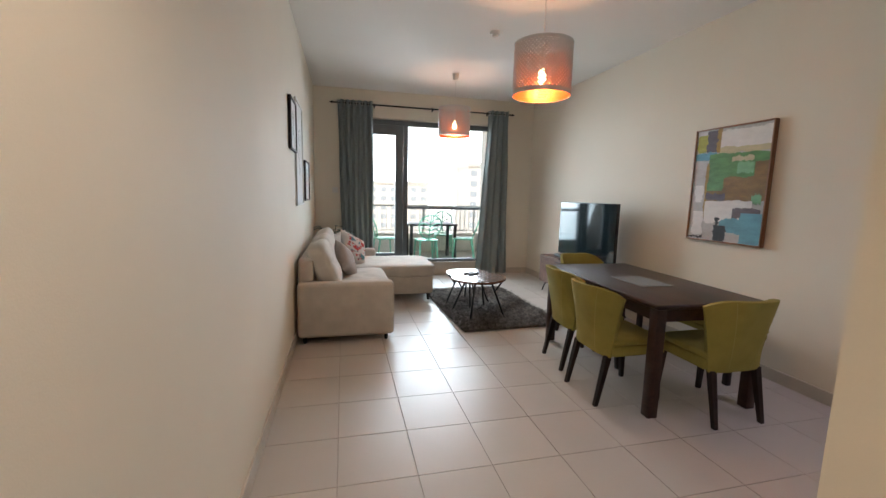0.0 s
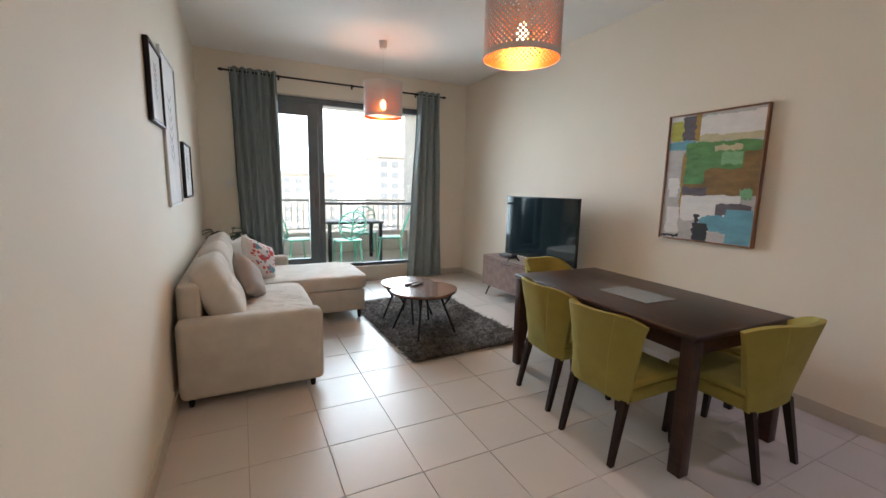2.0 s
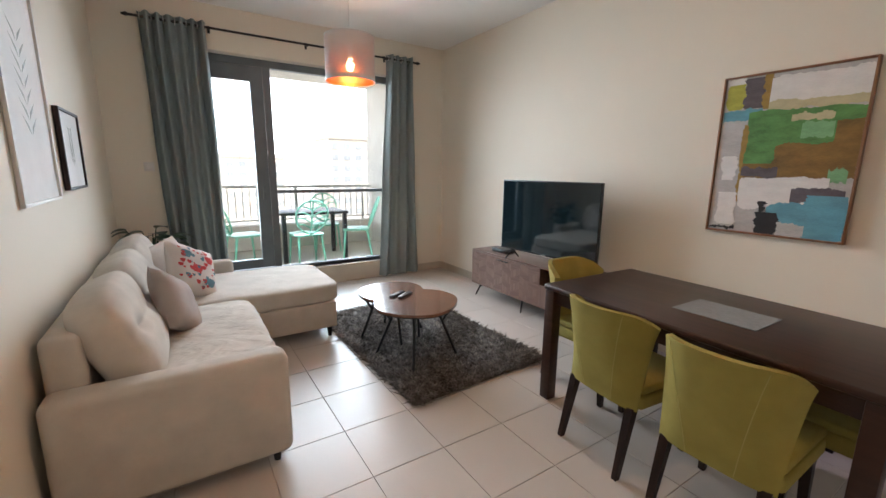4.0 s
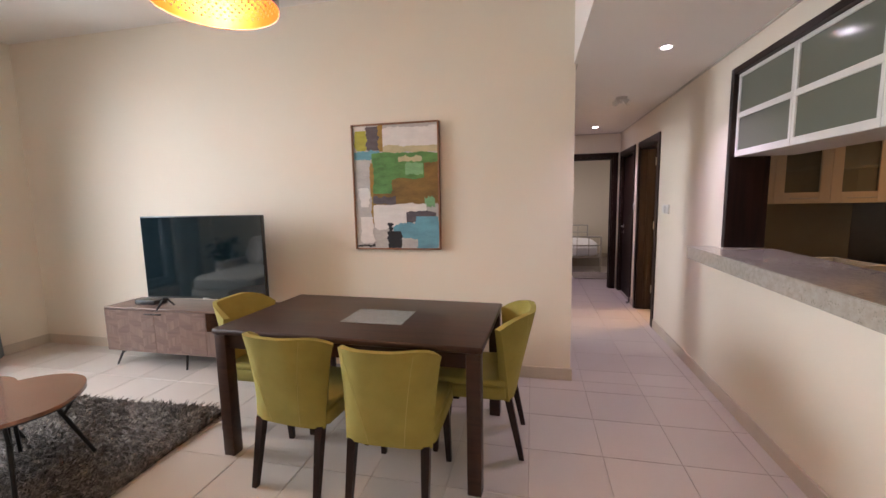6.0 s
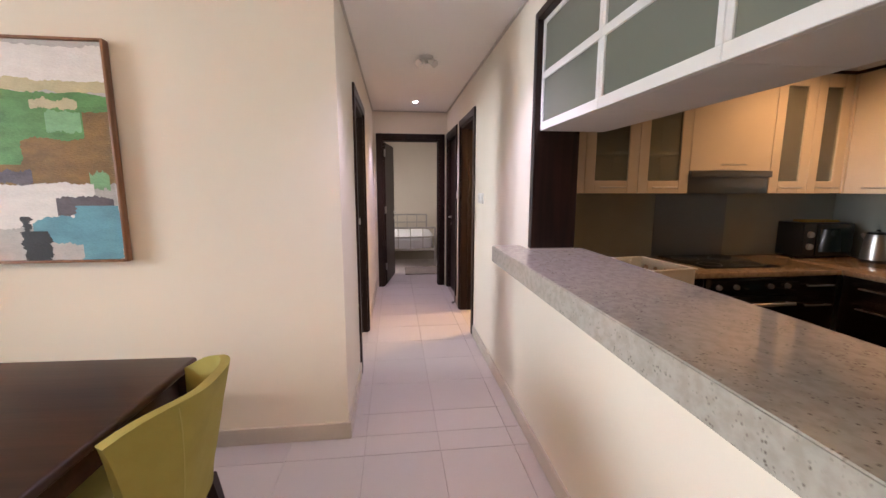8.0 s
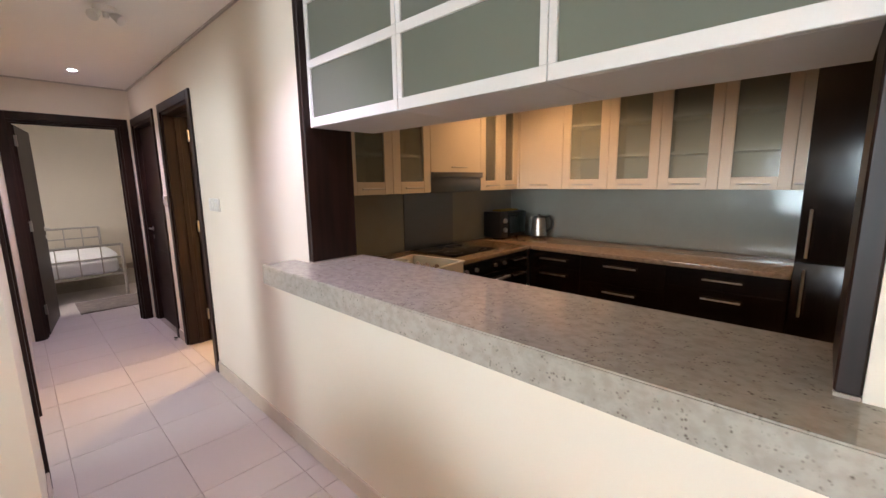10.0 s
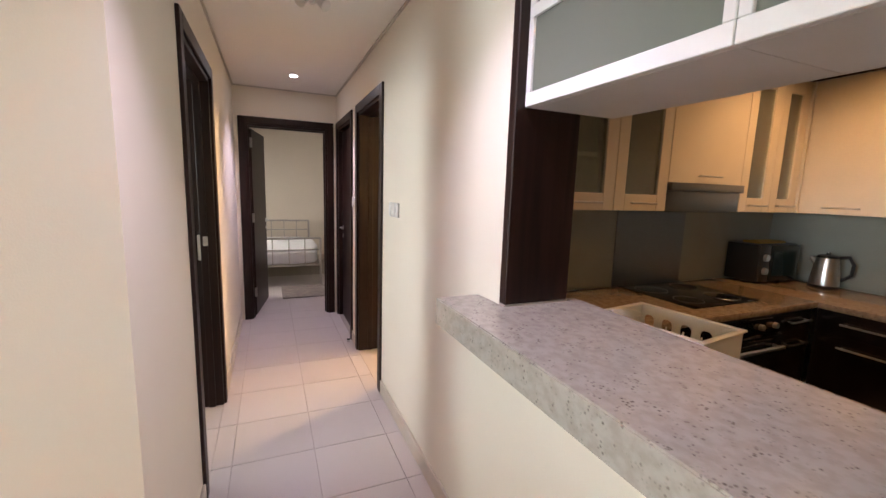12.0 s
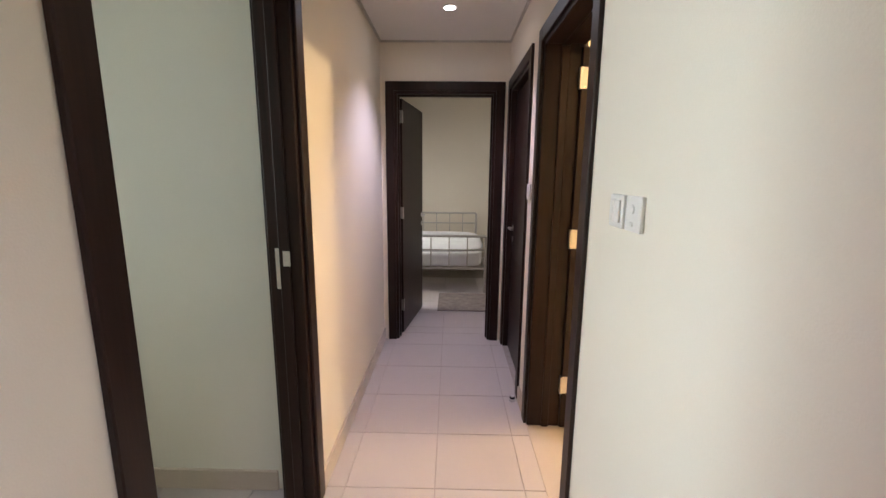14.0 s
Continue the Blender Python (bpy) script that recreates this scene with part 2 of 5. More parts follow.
LEDGE = granite("pale_speckled_granite", (0.372, 0.348, 0.296), (0.115, 0.098, 0.08), (0.312, 0.288, 0.243), 0.08)
WORKTOP = granite("brown_granite_worktop", (0.33, 0.25, 0.17), (0.06, 0.045, 0.035), (0.24, 0.17, 0.11), 0.15)
CREAM = material("cream_cabinet_laminate", (0.72, 0.64, 0.51), 0.4, vary=0.03, scale=4)
WHITECAB = material("white_cabinet_frame", (0.72, 0.71, 0.67), 0.35, vary=0.02)
ESPRESSO = wood("espresso_cabinet_gloss", (0.006, 0.0035, 0.003), (0.015, 0.009, 0.007), 0.2, 2, 16, 0.35)
SPLASH = material("grey_green_glass_splashback", (0.32, 0.33, 0.28), 0.12, vary=0.03, spec=0.6)
STEEL = material("steel_panel", (0.22, 0.225, 0.23), 0.32, 0.9, vary=0.05, scale=30, stretch=(1, 1, 14))
BLACKGLASS = material("black_glass", (0.006, 0.006, 0.007), 0.07, vary=0.05, spec=0.6, rough_vary=0.01)
GREEN = material("mint_green_plastic", (0.20, 0.52, 0.36), 0.4, vary=0.06)
STUCCO = material("cream_stucco", (0.66, 0.61, 0.54), 0.85, vary=0.06, scale=3, bump=0.4, bump_scale=90)
FARWALL = material("pale_facade", (0.72, 0.66, 0.57), 0.9, vary=0.05, scale=0.2)
FARWIN = material("facade_window", (0.46, 0.48, 0.49), 0.15, vary=0.1)
LEAF = material("dark_green_leaf", (0.025, 0.07, 0.035), 0.4, vary=0.3, scale=9)
TERRA = material("pot_clay", (0.16, 0.12, 0.10), 0.7, vary=0.1)
LINEN = material("white_linen", (0.80, 0.80, 0.80), 0.9, vary=0.04, scale=6, bump=0.3)
BEDMETAL = material("silver_painted_metal", (0.50, 0.47, 0.43), 0.4, 0.5, vary=0.05)
BEDRUG = material("taupe_rug", (0.20, 0.165, 0.14), 0.95, vary=0.2, scale=15, bump=0.4)
PLACEMAT = material("grey_woven_placemat", (0.235, 0.255, 0.26), 0.75, vary=0.08, scale=40, bump=0.5, bump_scale=500)
FRAMEWOOD = wood("warm_frame_wood", (0.17, 0.07, 0.03), (0.32, 0.15, 0.07), 0.4, 2, 20)
CLEAR_RACK = material("white_rack_plastic", (0.75, 0.73, 0.64), 0.35, vary=0.03)
BRASS = material("aged_brass", (0.60, 0.38, 0.10), 0.3, 1.0, vary=0.06)

def creases(m, scale, depth):
    """Adds soft, wandering creases under the weave of an upholstered surface."""
    n, l = m.node_tree.nodes, m.node_tree.links
    b = n["Principled BSDF"]
    co, mp, tex, bp = (n.new("ShaderNode" + k) for k in ("TexCoord", "Mapping", "TexNoise", "Bump"))
    mp.inputs["Scale"].default_value = (0.45, 1.0, 0.8)
    mp.inputs["Rotation"].default_value = (0, 0, 0.35)
    tex.inputs["Scale"].default_value, tex.inputs["Detail"].default_value, tex.inputs["Distortion"].default_value = scale, 2, 1.6
    bp.inputs["Strength"].default_value, bp.inputs["Distance"].default_value = 0.6, depth
    l.new(co.outputs["Object"], mp.inputs[0])
    l.new(mp.outputs[0], tex.inputs[0])
    l.new(tex.outputs[0], bp.inputs["Height"])
    l.new(bp.outputs[0], b.inputs["Normal"].links[0].from_node.inputs["Normal"])


SEATFABRIC = material("creased_seat_fabric", (0.55, 0.50, 0.44), 0.9, vary=0.07, scale=7, bump=0.5, bump_scale=420, spec=0.2)
creases(SEATFABRIC, 7.0, 0.03)
creases(FABRIC, 4.0, 0.008)


def vary_by_island(m, low, high):
    """Lets each tuft or leaf of a joined mesh differ in value."""
    n, l = m.node_tree.nodes, m.node_tree.links
    b = n["Principled BSDF"]
    src = b.inputs["Base Color"].links[0].from_socket
    geo, mr, hsv = n.new("ShaderNodeNewGeometry"), n.new("ShaderNodeMapRange"), n.new("ShaderNodeHueSaturation")
    mr.inputs[3].default_value, mr.inputs[4].default_value = low, high
    l.new(geo.outputs["Random Per Island"], mr.inputs[0])
    l.new(mr.outputs[0], hsv.inputs["Value"])
    l.new(src, hsv.inputs["Color"])
    l.new(hsv.outputs[0], b.inputs["Base Color"])


vary_by_island(RUG, 0.45, 1.7)

# ---- builders ----
def box(bm, x0, x1, y0, y1, z0, z1, bevel=0.0, seg=2):
    r = bmesh.ops.create_cube(bm, size=1.0, matrix=Matrix.Translation(((x0 + x1) / 2, (y0 + y1) / 2, (z0 + z1) / 2)) @ Matrix.Diagonal((abs(x1 - x0), abs(y1 - y0), abs(z1 - z0), 1)))
    if bevel:
        edges = {e for v in r["verts"] for e in v.link_edges}
        bmesh.ops.bevel(bm, geom=list(edges), offset=bevel, segments=seg, affect="EDGES", profile=0.5, clamp_overlap=True)
    return bm


def tube(bm, a, b, ra, rb=None, seg=12):
    a, b = Vector(a), Vector(b)
    m = Matrix.Translation((a + b) / 2) @ (b - a).to_track_quat("Z", "Y").to_matrix().to_4x4()
    bmesh.ops.create_cone(bm, cap_ends=True, segments=seg, radius1=ra, radius2=ra if rb is None else rb, depth=(b - a).length, matrix=m)
    return bm


def lathe(bm, profile, seg=32, at=(0, 0, 0)):
    """Turn a profile of (radius, height) round the z axis."""
    rings = []
    for r, z in profile:
        rings.append([bm.verts.new((at[0] + r * math.cos(2 * math.pi * k / seg), at[1] + r * math.sin(2 * math.pi * k / seg), at[2] + z)) for k in range(seg)])
    for p, q in zip(rings, rings[1:]):
        for k in range(seg):
            bm.faces.new((p[k], p[(k + 1) % seg], q[(k + 1) % seg], q[k]))
    for ring, flip in ((rings[0], True), (rings[-1], False)):
        bm.faces.new(list(reversed(ring)) if flip else ring)
    return bm


def slab(bm, outline, z0, z1):
    """A flat plate from an outline of (x, y)."""
    low, high = [bm.verts.new((x, y, z0)) for x, y in outline], [bm.verts.new((x, y, z1)) for x, y in outline]
    bm.faces.new(list(reversed(low)))
    bm.faces.new(high)
    k = len(outline)
    for i in range(k):
        bm.faces.new((low[i], low[(i + 1) % k], high[(i + 1) % k], high[i]))
    return bm


def path_tube(bm, points, radius, seg=8, closed=False):
    """A rod that follows points."""
    pts = [Vector(p) for p in points]
    rings = []
    k = len(pts)
    for i, p in enumerate(pts):
        a = pts[(i - 1) % k] if closed or i else p
        b = pts[(i + 1) % k] if closed or i < k - 1 else p
        t = (b - a).normalized()
        side = t.cross(Vector((0.31, 0.17, 0.93))).normalized()
        up = side.cross(t)
        rings.append([bm.verts.new(p + radius * (math.cos(2 * math.pi * j / seg) * side + math.sin(2 * math.pi * j / seg) * up)) for j in range(seg)])
    pairs = list(zip(rings, rings[1:])) + ([(rings[-1], rings[0])] if closed else [])
    for p, q in pairs:
        for j in range(seg):
            bm.faces.new((p[j], p[(j + 1) % seg], q[(j + 1) % seg], q[j]))
    if not closed:
        bm.faces.new(list(reversed(rings[0])))
        bm.faces.new(rings[-1])
    return bm


def cushion(bm, cx, cy, cz, sx, sy, sz, n=10, power=4.0, puff=0.0, m=None, tufts=(), wrinkle=0.0):
    """A stuffed block with soft corners; puff swells its middle."""
    start = len(bm.verts)
    r = bmesh.ops.create_cube(bm, size=2.0)
    verts = r["verts"]
    edges = list({e for v in verts for e in v.link_edges})
    bmesh.ops.subdivide_edges(bm, edges=edges, cuts=n, use_grid_fill=True)
    bm.verts.ensure_lookup_table()
    for v in bm.verts[start:]:
        p = v.co.copy()
        k = (abs(p.x) ** power + abs(p.y) ** power + abs(p.z) ** power) ** (1 / power)
        p /= k
        swell = 1 + puff * (1 - p.x * p.x) * (1 - p.y * p.y) * (1 - p.z * p.z * 0.2)
        q = Vector((cx + p.x * sx / 2, cy + p.y * sy / 2, cz + p.z * sz / 2 * swell))
        if q.x > 0:
            for ty, tz in tufts:
                q.x -= 0.022 * math.exp(-((q.y - ty) ** 2 + (q.z - tz) ** 2) / 0.0022) + 0.010 * math.exp(-((q.z - tz) ** 2) / 0.0006) / len(tufts)
            if tufts:
                q.x += 0.008 * noise.noise(Vector((m.translation.y * 3, q.y * 6, q.z * 6)))
        if wrinkle and p.z > 0.5:
            fold = noise.noise(Vector((q.x * 4 + q.y * 9, q.y * 3 - q.x * 2, 3.1))) + 0.6 * noise.noise(Vector((q.x * 9 - q.y * 17, q.y * 5, 9.7)))
            q.z += wrinkle * (fold - 0.5 * abs(fold))
        v.co = m @ q if m else q
    return bm


def finish(bm, name, mats, smooth=30):
    bmesh.ops.recalc_face_normals(bm, faces=bm.faces[:])
    me = bpy.data.meshes.new(name)
    bm.to_mesh(me)
    bm.free()
    for m in mats if isinstance(mats, (list, tuple)) else [mats]:
        me.materials.append(m)
    if smooth:
        me.polygons.foreach_set("use_smooth", [True] * len(me.polygons))
        me.set_sharp_from_angle(angle=radians(smooth))
    return me


def part(name, bm, mats, parent, label="", smooth=30):
    """One mesh of its own under a thing or under a part."""
    ob = new(name, finish(bm, name, mats, smooth))
    ob.parent = parent
    return tagged(ob, label)


def thing(name, at, label, category, rz=0.0, group="", kind=""):
    """An Empty at a thing's base, to which its parts belong."""
    ob = new(name)
    ob.empty_display_size = 0.05
    ob.matrix_basis = pose(*at, 0, 0, rz)
    return tagged(ob, label, category, group, kind)


def solid(name, bm, mats, label, category, at=(0, 0, 0), rz=0.0, kind="", group="", smooth=30):
    """A thing of a single mesh."""
    ob = new(name, finish(bm, name, mats, smooth))
    ob.matrix_basis = pose(*at, 0, 0, rz)
    return tagged(ob, label, category, group, kind)


def B(*a, **k):
    return box(bmesh.new(), *a, **k)


def wall(name, axis, lo, hi, c0, c1, z1, openings=(), mat=None, z0=0.0, label="cream painted plaster wall"):
    """A wall along x (axis 0) or y (axis 1) from lo to hi, between c0 and c1 across, cut by openings (from, to, bottom, top)."""
    bm = bmesh.new()

    def piece(a, b, za, zb):
        if b - a > 1e-4 and zb - za > 1e-4:
            box(bm, *((a, b, c0, c1) if axis == 0 else (c0, c1, a, b)), za, zb)

    at = lo
    for a, b, za, zb in sorted(openings):
        piece(at, a, z0, z1)
        piece(a, b, z0, za)
        piece(a, b, zb, z1)
        at = b
    piece(at, hi, z0, z1)
    return solid(name, bm, mat or WALL, label, "wall", kind="structure", smooth=0)


# ---- the large structure ----
XW, XE, YN, CN, CS, XD, TOP, LOW = -0.325, 3.51, 7.28, 1.80, 0.775, 7.10, 3.11, 2.45
DOORTOP = 2.09
WIN = (0.45, 2.80, 0.235, 2.675)

wall("wall_west", 1, -2.6, 7.56, XW - 0.2, XW, TOP)
wall("wall_north", 0, XW, 3.66, YN, YN + 0.28, TOP, [WIN])
wall("wall_east", 1, CN, YN, XE, XE + 0.15, TOP)
wall("wall_corridor_north", 0, XE + 0.15, XD, CN, CN + 0.13, TOP, [(4.375, 5.265, 0, DOORTOP)])
wall("wall_corridor_south", 0, 1.055, XD, CS - 0.2, CS, TOP, [(1.60, 3.50, 0.990, 2.318), (5.11, 5.89, 0, DOORTOP), (6.20, 7.01, 0, DOORTOP)])
wall("wall_corridor_end", 1, -2.2, 4.6, XD, XD + 0.14, TOP, [(0.87, 1.70, 0, DOORTOP)])
wall("wall_hall_east", 1, -2.6, CS - 0.2, 1.055, 1.12, TOP)
wall("wall_hall_south", 0, XW, 1.12, -2.75, -2.6, TOP)
wall("wall_kitchen_south", 0, 1.12, 4.2, -2.15, -2.0, TOP)
wall("wall_kitchen_east", 1, -2.15, CS - 0.2, 4.2, 4.35, TOP)
wall("wall_bathroom_east", 1, -2.2, CS - 0.2, 6.03, 6.13, TOP)
wall("wall_bathroom_south", 0, 4.35, 6.13, -2.3, -2.2, TOP)
wall("wall_side_room_east", 1, CN + 0.13, 4.6, 5.34, 5.44, TOP, mat=SIDE_WALL, label="pale grey-green painted wall of the side room")
wall("wall_side_room_north", 0, XE + 0.15, 5.44, 4.6, 4.7, TOP, mat=SIDE_WALL, label="pale grey-green painted wall of the side room")
wall("wall_bedroom_east", 1, -2.2, 4.6, 10.75, 10.9, TOP)
wall("wall_bedroom_north", 0, XD + 0.14, 10.9, 4.6, 4.75, TOP)
wall("wall_bedroom_south", 0, XD + 0.14, 10.75, -2.2, -2.05, TOP)

solid("ceiling", B(XW, XE, CN, YN, TOP, TOP + 0.15), CEILING, "white painted living room ceiling", "ceiling", kind="structure")
solid("ceiling_corridor", B(XW, XD, -2.6, CN, LOW, LOW + 0.10), CEILING, "white dropped ceiling over the corridor", "ceiling", kind="structure")
solid("ceiling_bulkhead", B(XW, XE, CN, CN + 0.012, LOW, TOP), CEILING, "white bulkhead of the dropped ceiling", "bulkhead", kind="structure")
solid("ceiling_side_room", B(XE + 0.15, 5.34, CN + 0.13, 4.6, 2.7, 2.8), CEILING, "white ceiling of the side room", "ceiling", kind="structure")
solid("ceiling_bedroom", B(XD + 0.14, 10.75, -2.05, 4.6, 2.75, 2.85), CEILING, "white bedroom ceiling", "ceiling", kind="structure")
solid("floor", B(-0.6, 11.0, -2.8, 7.3, -0.2, -0.006), GROUT, "cream tiled floor with grey grout joints", "floor", kind="structure")

def skirting(name, pieces):
    bm = bmesh.new()
    for x0, x1, y0, y1 in pieces:
        box(bm, x0, x1, y0, y1, 0.0, 0.10, 0.003, 1)
    solid(name, bm, SKIRT, "beige tile skirting along the wall", "skirting", kind="structure")

T = 0.014
skirting("baseboard_west", [(XW, XW + T, -2.6, YN)])
skirting("baseboard_east", [(XE - T, XE, CN - T, YN - T)])
skirting("baseboard_north", [(XW + T, 0.44, YN - T, YN), (2.81, XE, YN - T, YN)])
skirting("baseboard_corridor_north", [(XE, 4.31, CN - T, CN), (5.33, XD, CN - T, CN)])
skirting("baseboard_corridor_south", [(1.055, 5.04, CS, CS + T), (5.96, 6.13, CS, CS + T)])
skirting("baseboard_hall", [(1.055 - T, 1.055, -2.6, CS + T)])
skirting("baseboard_side_room", [(5.34 - T, 5.34, CN + 0.2, 4.6)])
skirting("baseboard_bedroom", [(10.75 - T, 10.75, -2.0, 4.6)])
solid("window_step", B(WIN[0], WIN[1], YN - 0.03, YN + 0.28, 0.0, WIN[2], 0.004, 1), SKIRT, "raised beige tiled step below the balcony window", "step", kind="structure")

# ---- the window, curtains and balcony ----
def window():
    x0, x1, z0, z1 = WIN
    y = YN + 0.13
    w = thing("window_1", (0, y, 0), "dark grey aluminium balcony door and fixed pane", "window", kind="structure")
    f = bmesh.new()
    box(f, x0, x1, 0, 0.08, z1 - 0.08, z1, 0.004, 1)
    box(f, x0, x1, 0, 0.08, z0, z0 + 0.025, 0.004, 1)
    box(f, x0, x0 + 0.07, 0, 0.08, z0 + 0.035, z1 - 0.08, 0.004, 1)
    box(f, x1 - 0.06, x1, 0, 0.08, z0 + 0.035, z1 - 0.08, 0.004, 1)
    box(f, 1.155, 1.235, 0, 0.08, z0 + 0.035, z1 - 0.08, 0.004, 1)
    part("window_frame", f, METAL_DARK, w)
    d = bmesh.new()
    a, b = x0 + 0.075, 1.15
    box(d, a, a + 0.11, -0.01, 0.06, z0 + 0.040, z1 - 0.085, 0.004, 1)
    box(d, b - 0.135, b, -0.01, 0.06, z0 + 0.040, z1 - 0.085, 0.004, 1)
    box(d, a + 0.11, b - 0.135, -0.01, 0.06, z1 - 0.245, z1 - 0.085, 0.004, 1)
    box(d, a + 0.11, b - 0.135, -0.01, 0.06, z0 + 0.040, z0 + 0.145, 0.004, 1)
    leaf = part("door_leaf", d, METAL_DARK, w)
    part("door_handle", box(B(1.07, 1.095, -0.035, -0.011, 1.10, 1.26, 0.004), 1.075, 1.09, -0.06, -0.03, 1.19, 1.205, 0.003), METAL_DARK, leaf)
    for name, (pa, pb, za, zb) in (("pane", (a + 0.11, b - 0.135, z0 + 0.145, z1 - 0.245)), ("pane", (1.235, x1 - 0.06, z0 + 0.035, z1 - 0.08))):
        g = part(name, B(pa, pb, 0.03, 0.036, za, zb), GREENGLASS, w)
        g.visible_shadow = False
    part("guard_rail", B(1.235, x1 - 0.06, -0.012, 0.022, 1.17, 1.21, 0.004), METAL_DARK, w, "dark metal bar across the fixed pane")


window()


def curtain(x0, x1, b0, b1, folds, label, phase):
    """A hanging of deep folds, from x0..x1 at the rod to b0..b1 at the floor, with steel eyelets."""
    c = thing("curtain", ((x0 + x1) / 2, YN - 0.075, 0), label, "curtain", group="curtains at the balcony window")
    bm = bmesh.new()
    n, rows, cx = folds * 14, 26, (x0 + x1) / 2
    front, back = [], []
    for j in range(rows + 1):
        v = j / rows
        z = 2.912 - v * 2.895
        a, b = x0 + (b0 - x0) * v ** 1.2, x1 + (b1 - x1) * v ** 1.2
        rf, rb = [], []
        for i in range(n + 1):
            u = i / n
            s = math.sin(2 * math.pi * folds * u + phase)
            depth = (0.042 + 0.012 * math.sin(7.3 * u + phase)) * (1 - 0.25 * v) * s + 0.014 * v * math.sin(3 * math.pi * u * folds * 0.37 + 2 * v + phase)
            x = a + (b - a) * u + 0.006 * math.sin(9 * v + 11 * u)
            rf.append(bm.verts.new((x - cx, depth, z)))
            rb.append(bm.verts.new((x - cx, depth + 0.004, z)))
        front.append(rf)
        back.append(rb)
    for j in range(rows):
        for i in range(n):
            bm.faces.new((front[j][i], front[j][i + 1], front[j + 1][i + 1], front[j + 1][i]))
            bm.faces.new((back[j][i], back[j + 1][i], back[j + 1][i + 1], back[j][i + 1]))
    for j in range(rows):
        for i in (0, n):
            bm.faces.new((front[j][i], front[j + 1][i], back[j + 1][i], back[j][i]))
    for i in range(n):
        for j in (0, rows):
            bm.faces.new((front[j][i], front[j][i + 1], back[j][i + 1], back[j][i]))
    part("cloth", bm, CURTAIN, c, smooth=80)
    for k in range(folds * 2):
        x = x0 - cx + (x1 - x0) * (k + 0.5 - phase / math.pi) / (folds * 2)
        ring = [(x, 0.027 * math.cos(t * math.pi / 8), 2.862 + 0.027 * math.sin(t * math.pi / 8)) for t in range(16)]
        part("eyelet", path_tube(bmesh.new(), ring, 0.004, 6, True), CHROME, c)


curtain(0.05, 0.615, 0.13, 0.635, 6, "slate green-grey eyelet curtain gathered beside the balcony door", 0.4)
curtain(2.63, 3.01, 2.47, 3.075, 4, "slate green-grey eyelet curtain gathered beside the fixed pane", 1.3)


def curtain_rod():
    r = thing("curtain_rod", (0, YN - 0.075, 2.862), "dark bronze curtain rod on wall brackets", "curtain rod")
    part("rod", tube(bmesh.new(), (-0.02, 0, 0), (3.05, 0, 0), 0.012), BLACK, r)
    for x in (-0.02, 3.05):
        s = 1 if x > 1 else -1
        part("finial", tube(tube(bmesh.new(), (x, 0, 0), (x + 0.015 * s, 0, 0), 0.018), (x + 0.015 * s, 0, 0), (x + 0.05 * s, 0, 0), 0.02, 0.008), BLACK, r)
    for x in (0.64, 1.62, 2.61):
        b = tube(bmesh.new(), (x, 0, 0), (x, 0.07, 0.0), 0.006)
        box(b, x - 0.012, x + 0.012, 0.065, 0.075, -0.035, 0.035, 0.002)
        box(b, x - 0.008, x + 0.008, -0.017, 0.017, -0.02, -0.012)
        part("bracket", b, BLACK, r)


curtain_rod()

# balcony
YB, ZB = YN + 0.28, 0.10
BD = 9.55
solid("balcony_floor", B(-1.2, 3.9, YB, BD + 0.2, -0.15, ZB), SKIRT, "sunlit beige tiled balcony floor", "floor", kind="structure")
solid("balcony_ceiling", B(-1.2, 3.9, YB, BD + 0.2, 2.95, 3.15), STUCCO, "cream stucco underside of the balcony above", "ceiling", kind="structure")
solid("balcony_wall_east", B(3.37, 3.9, YB, BD + 0.2, ZB, 2.95), STUCCO, "cream stucco side wall of the balcony", "wall", kind="structure")
solid("balcony_wall_west", B(-1.2, -0.6, YB, BD + 0.2, ZB, 2.95), STUCCO, "cream stucco side wall of the balcony", "wall", kind="structure")
solid("balcony_parapet", B(-0.6, 3.37, BD, BD + 0.2, ZB, 0.52, 0.01), STUCCO, "low cream stucco parapet under the railing", "parapet", kind="structure")


def railing():
    RAIL = material("pale_railing_paint", (0.50, 0.49, 0.46), 0.5, 0.1)
    r = thing("balcony_railing", (0, BD + 0.1, 0.52), "grey metal balcony railing with upright bars", "railing")
    part("top_rail", B(-0.6, 3.37, -0.03, 0.03, 0.62, 0.66, 0.008), RAIL, r)
    part("bottom_rail", B(-0.6, 3.37, -0.015, 0.015, 0.06, 0.085, 0.003), RAIL, r)
    me = finish(B(-0.008, 0.008, -0.008, 0.008, 0.085, 0.62), "baluster", RAIL, 0)
    for k in range(36):
        b = new("baluster", me)
        b.parent, b.location = r, (-0.55 + k * 0.11, 0, 0)
    for x in (-0.5, 0.75, 1.95, 3.2):
        part("post", B(x - 0.02, x + 0.02, -0.02, 0.02, 0.0, 0.62, 0.003), RAIL, r)


railing()


def balcony_table():
    t = thing("balcony_table", (1.95, 8.55, ZB), "dark rectangular balcony table", "table")
    part("tabletop", B(-0.55, 0.45, -0.35, 0.35, 0.70, 0.74, 0.008), BLACK, t)
    for x in (-0.5, 0.40):
        for y in (-0.3, 0.3):
            part("leg", B(x - 0.03, x + 0.03, y - 0.03, y + 0.03, 0, 0.70, 0.004), BLACK, t)


balcony_table()


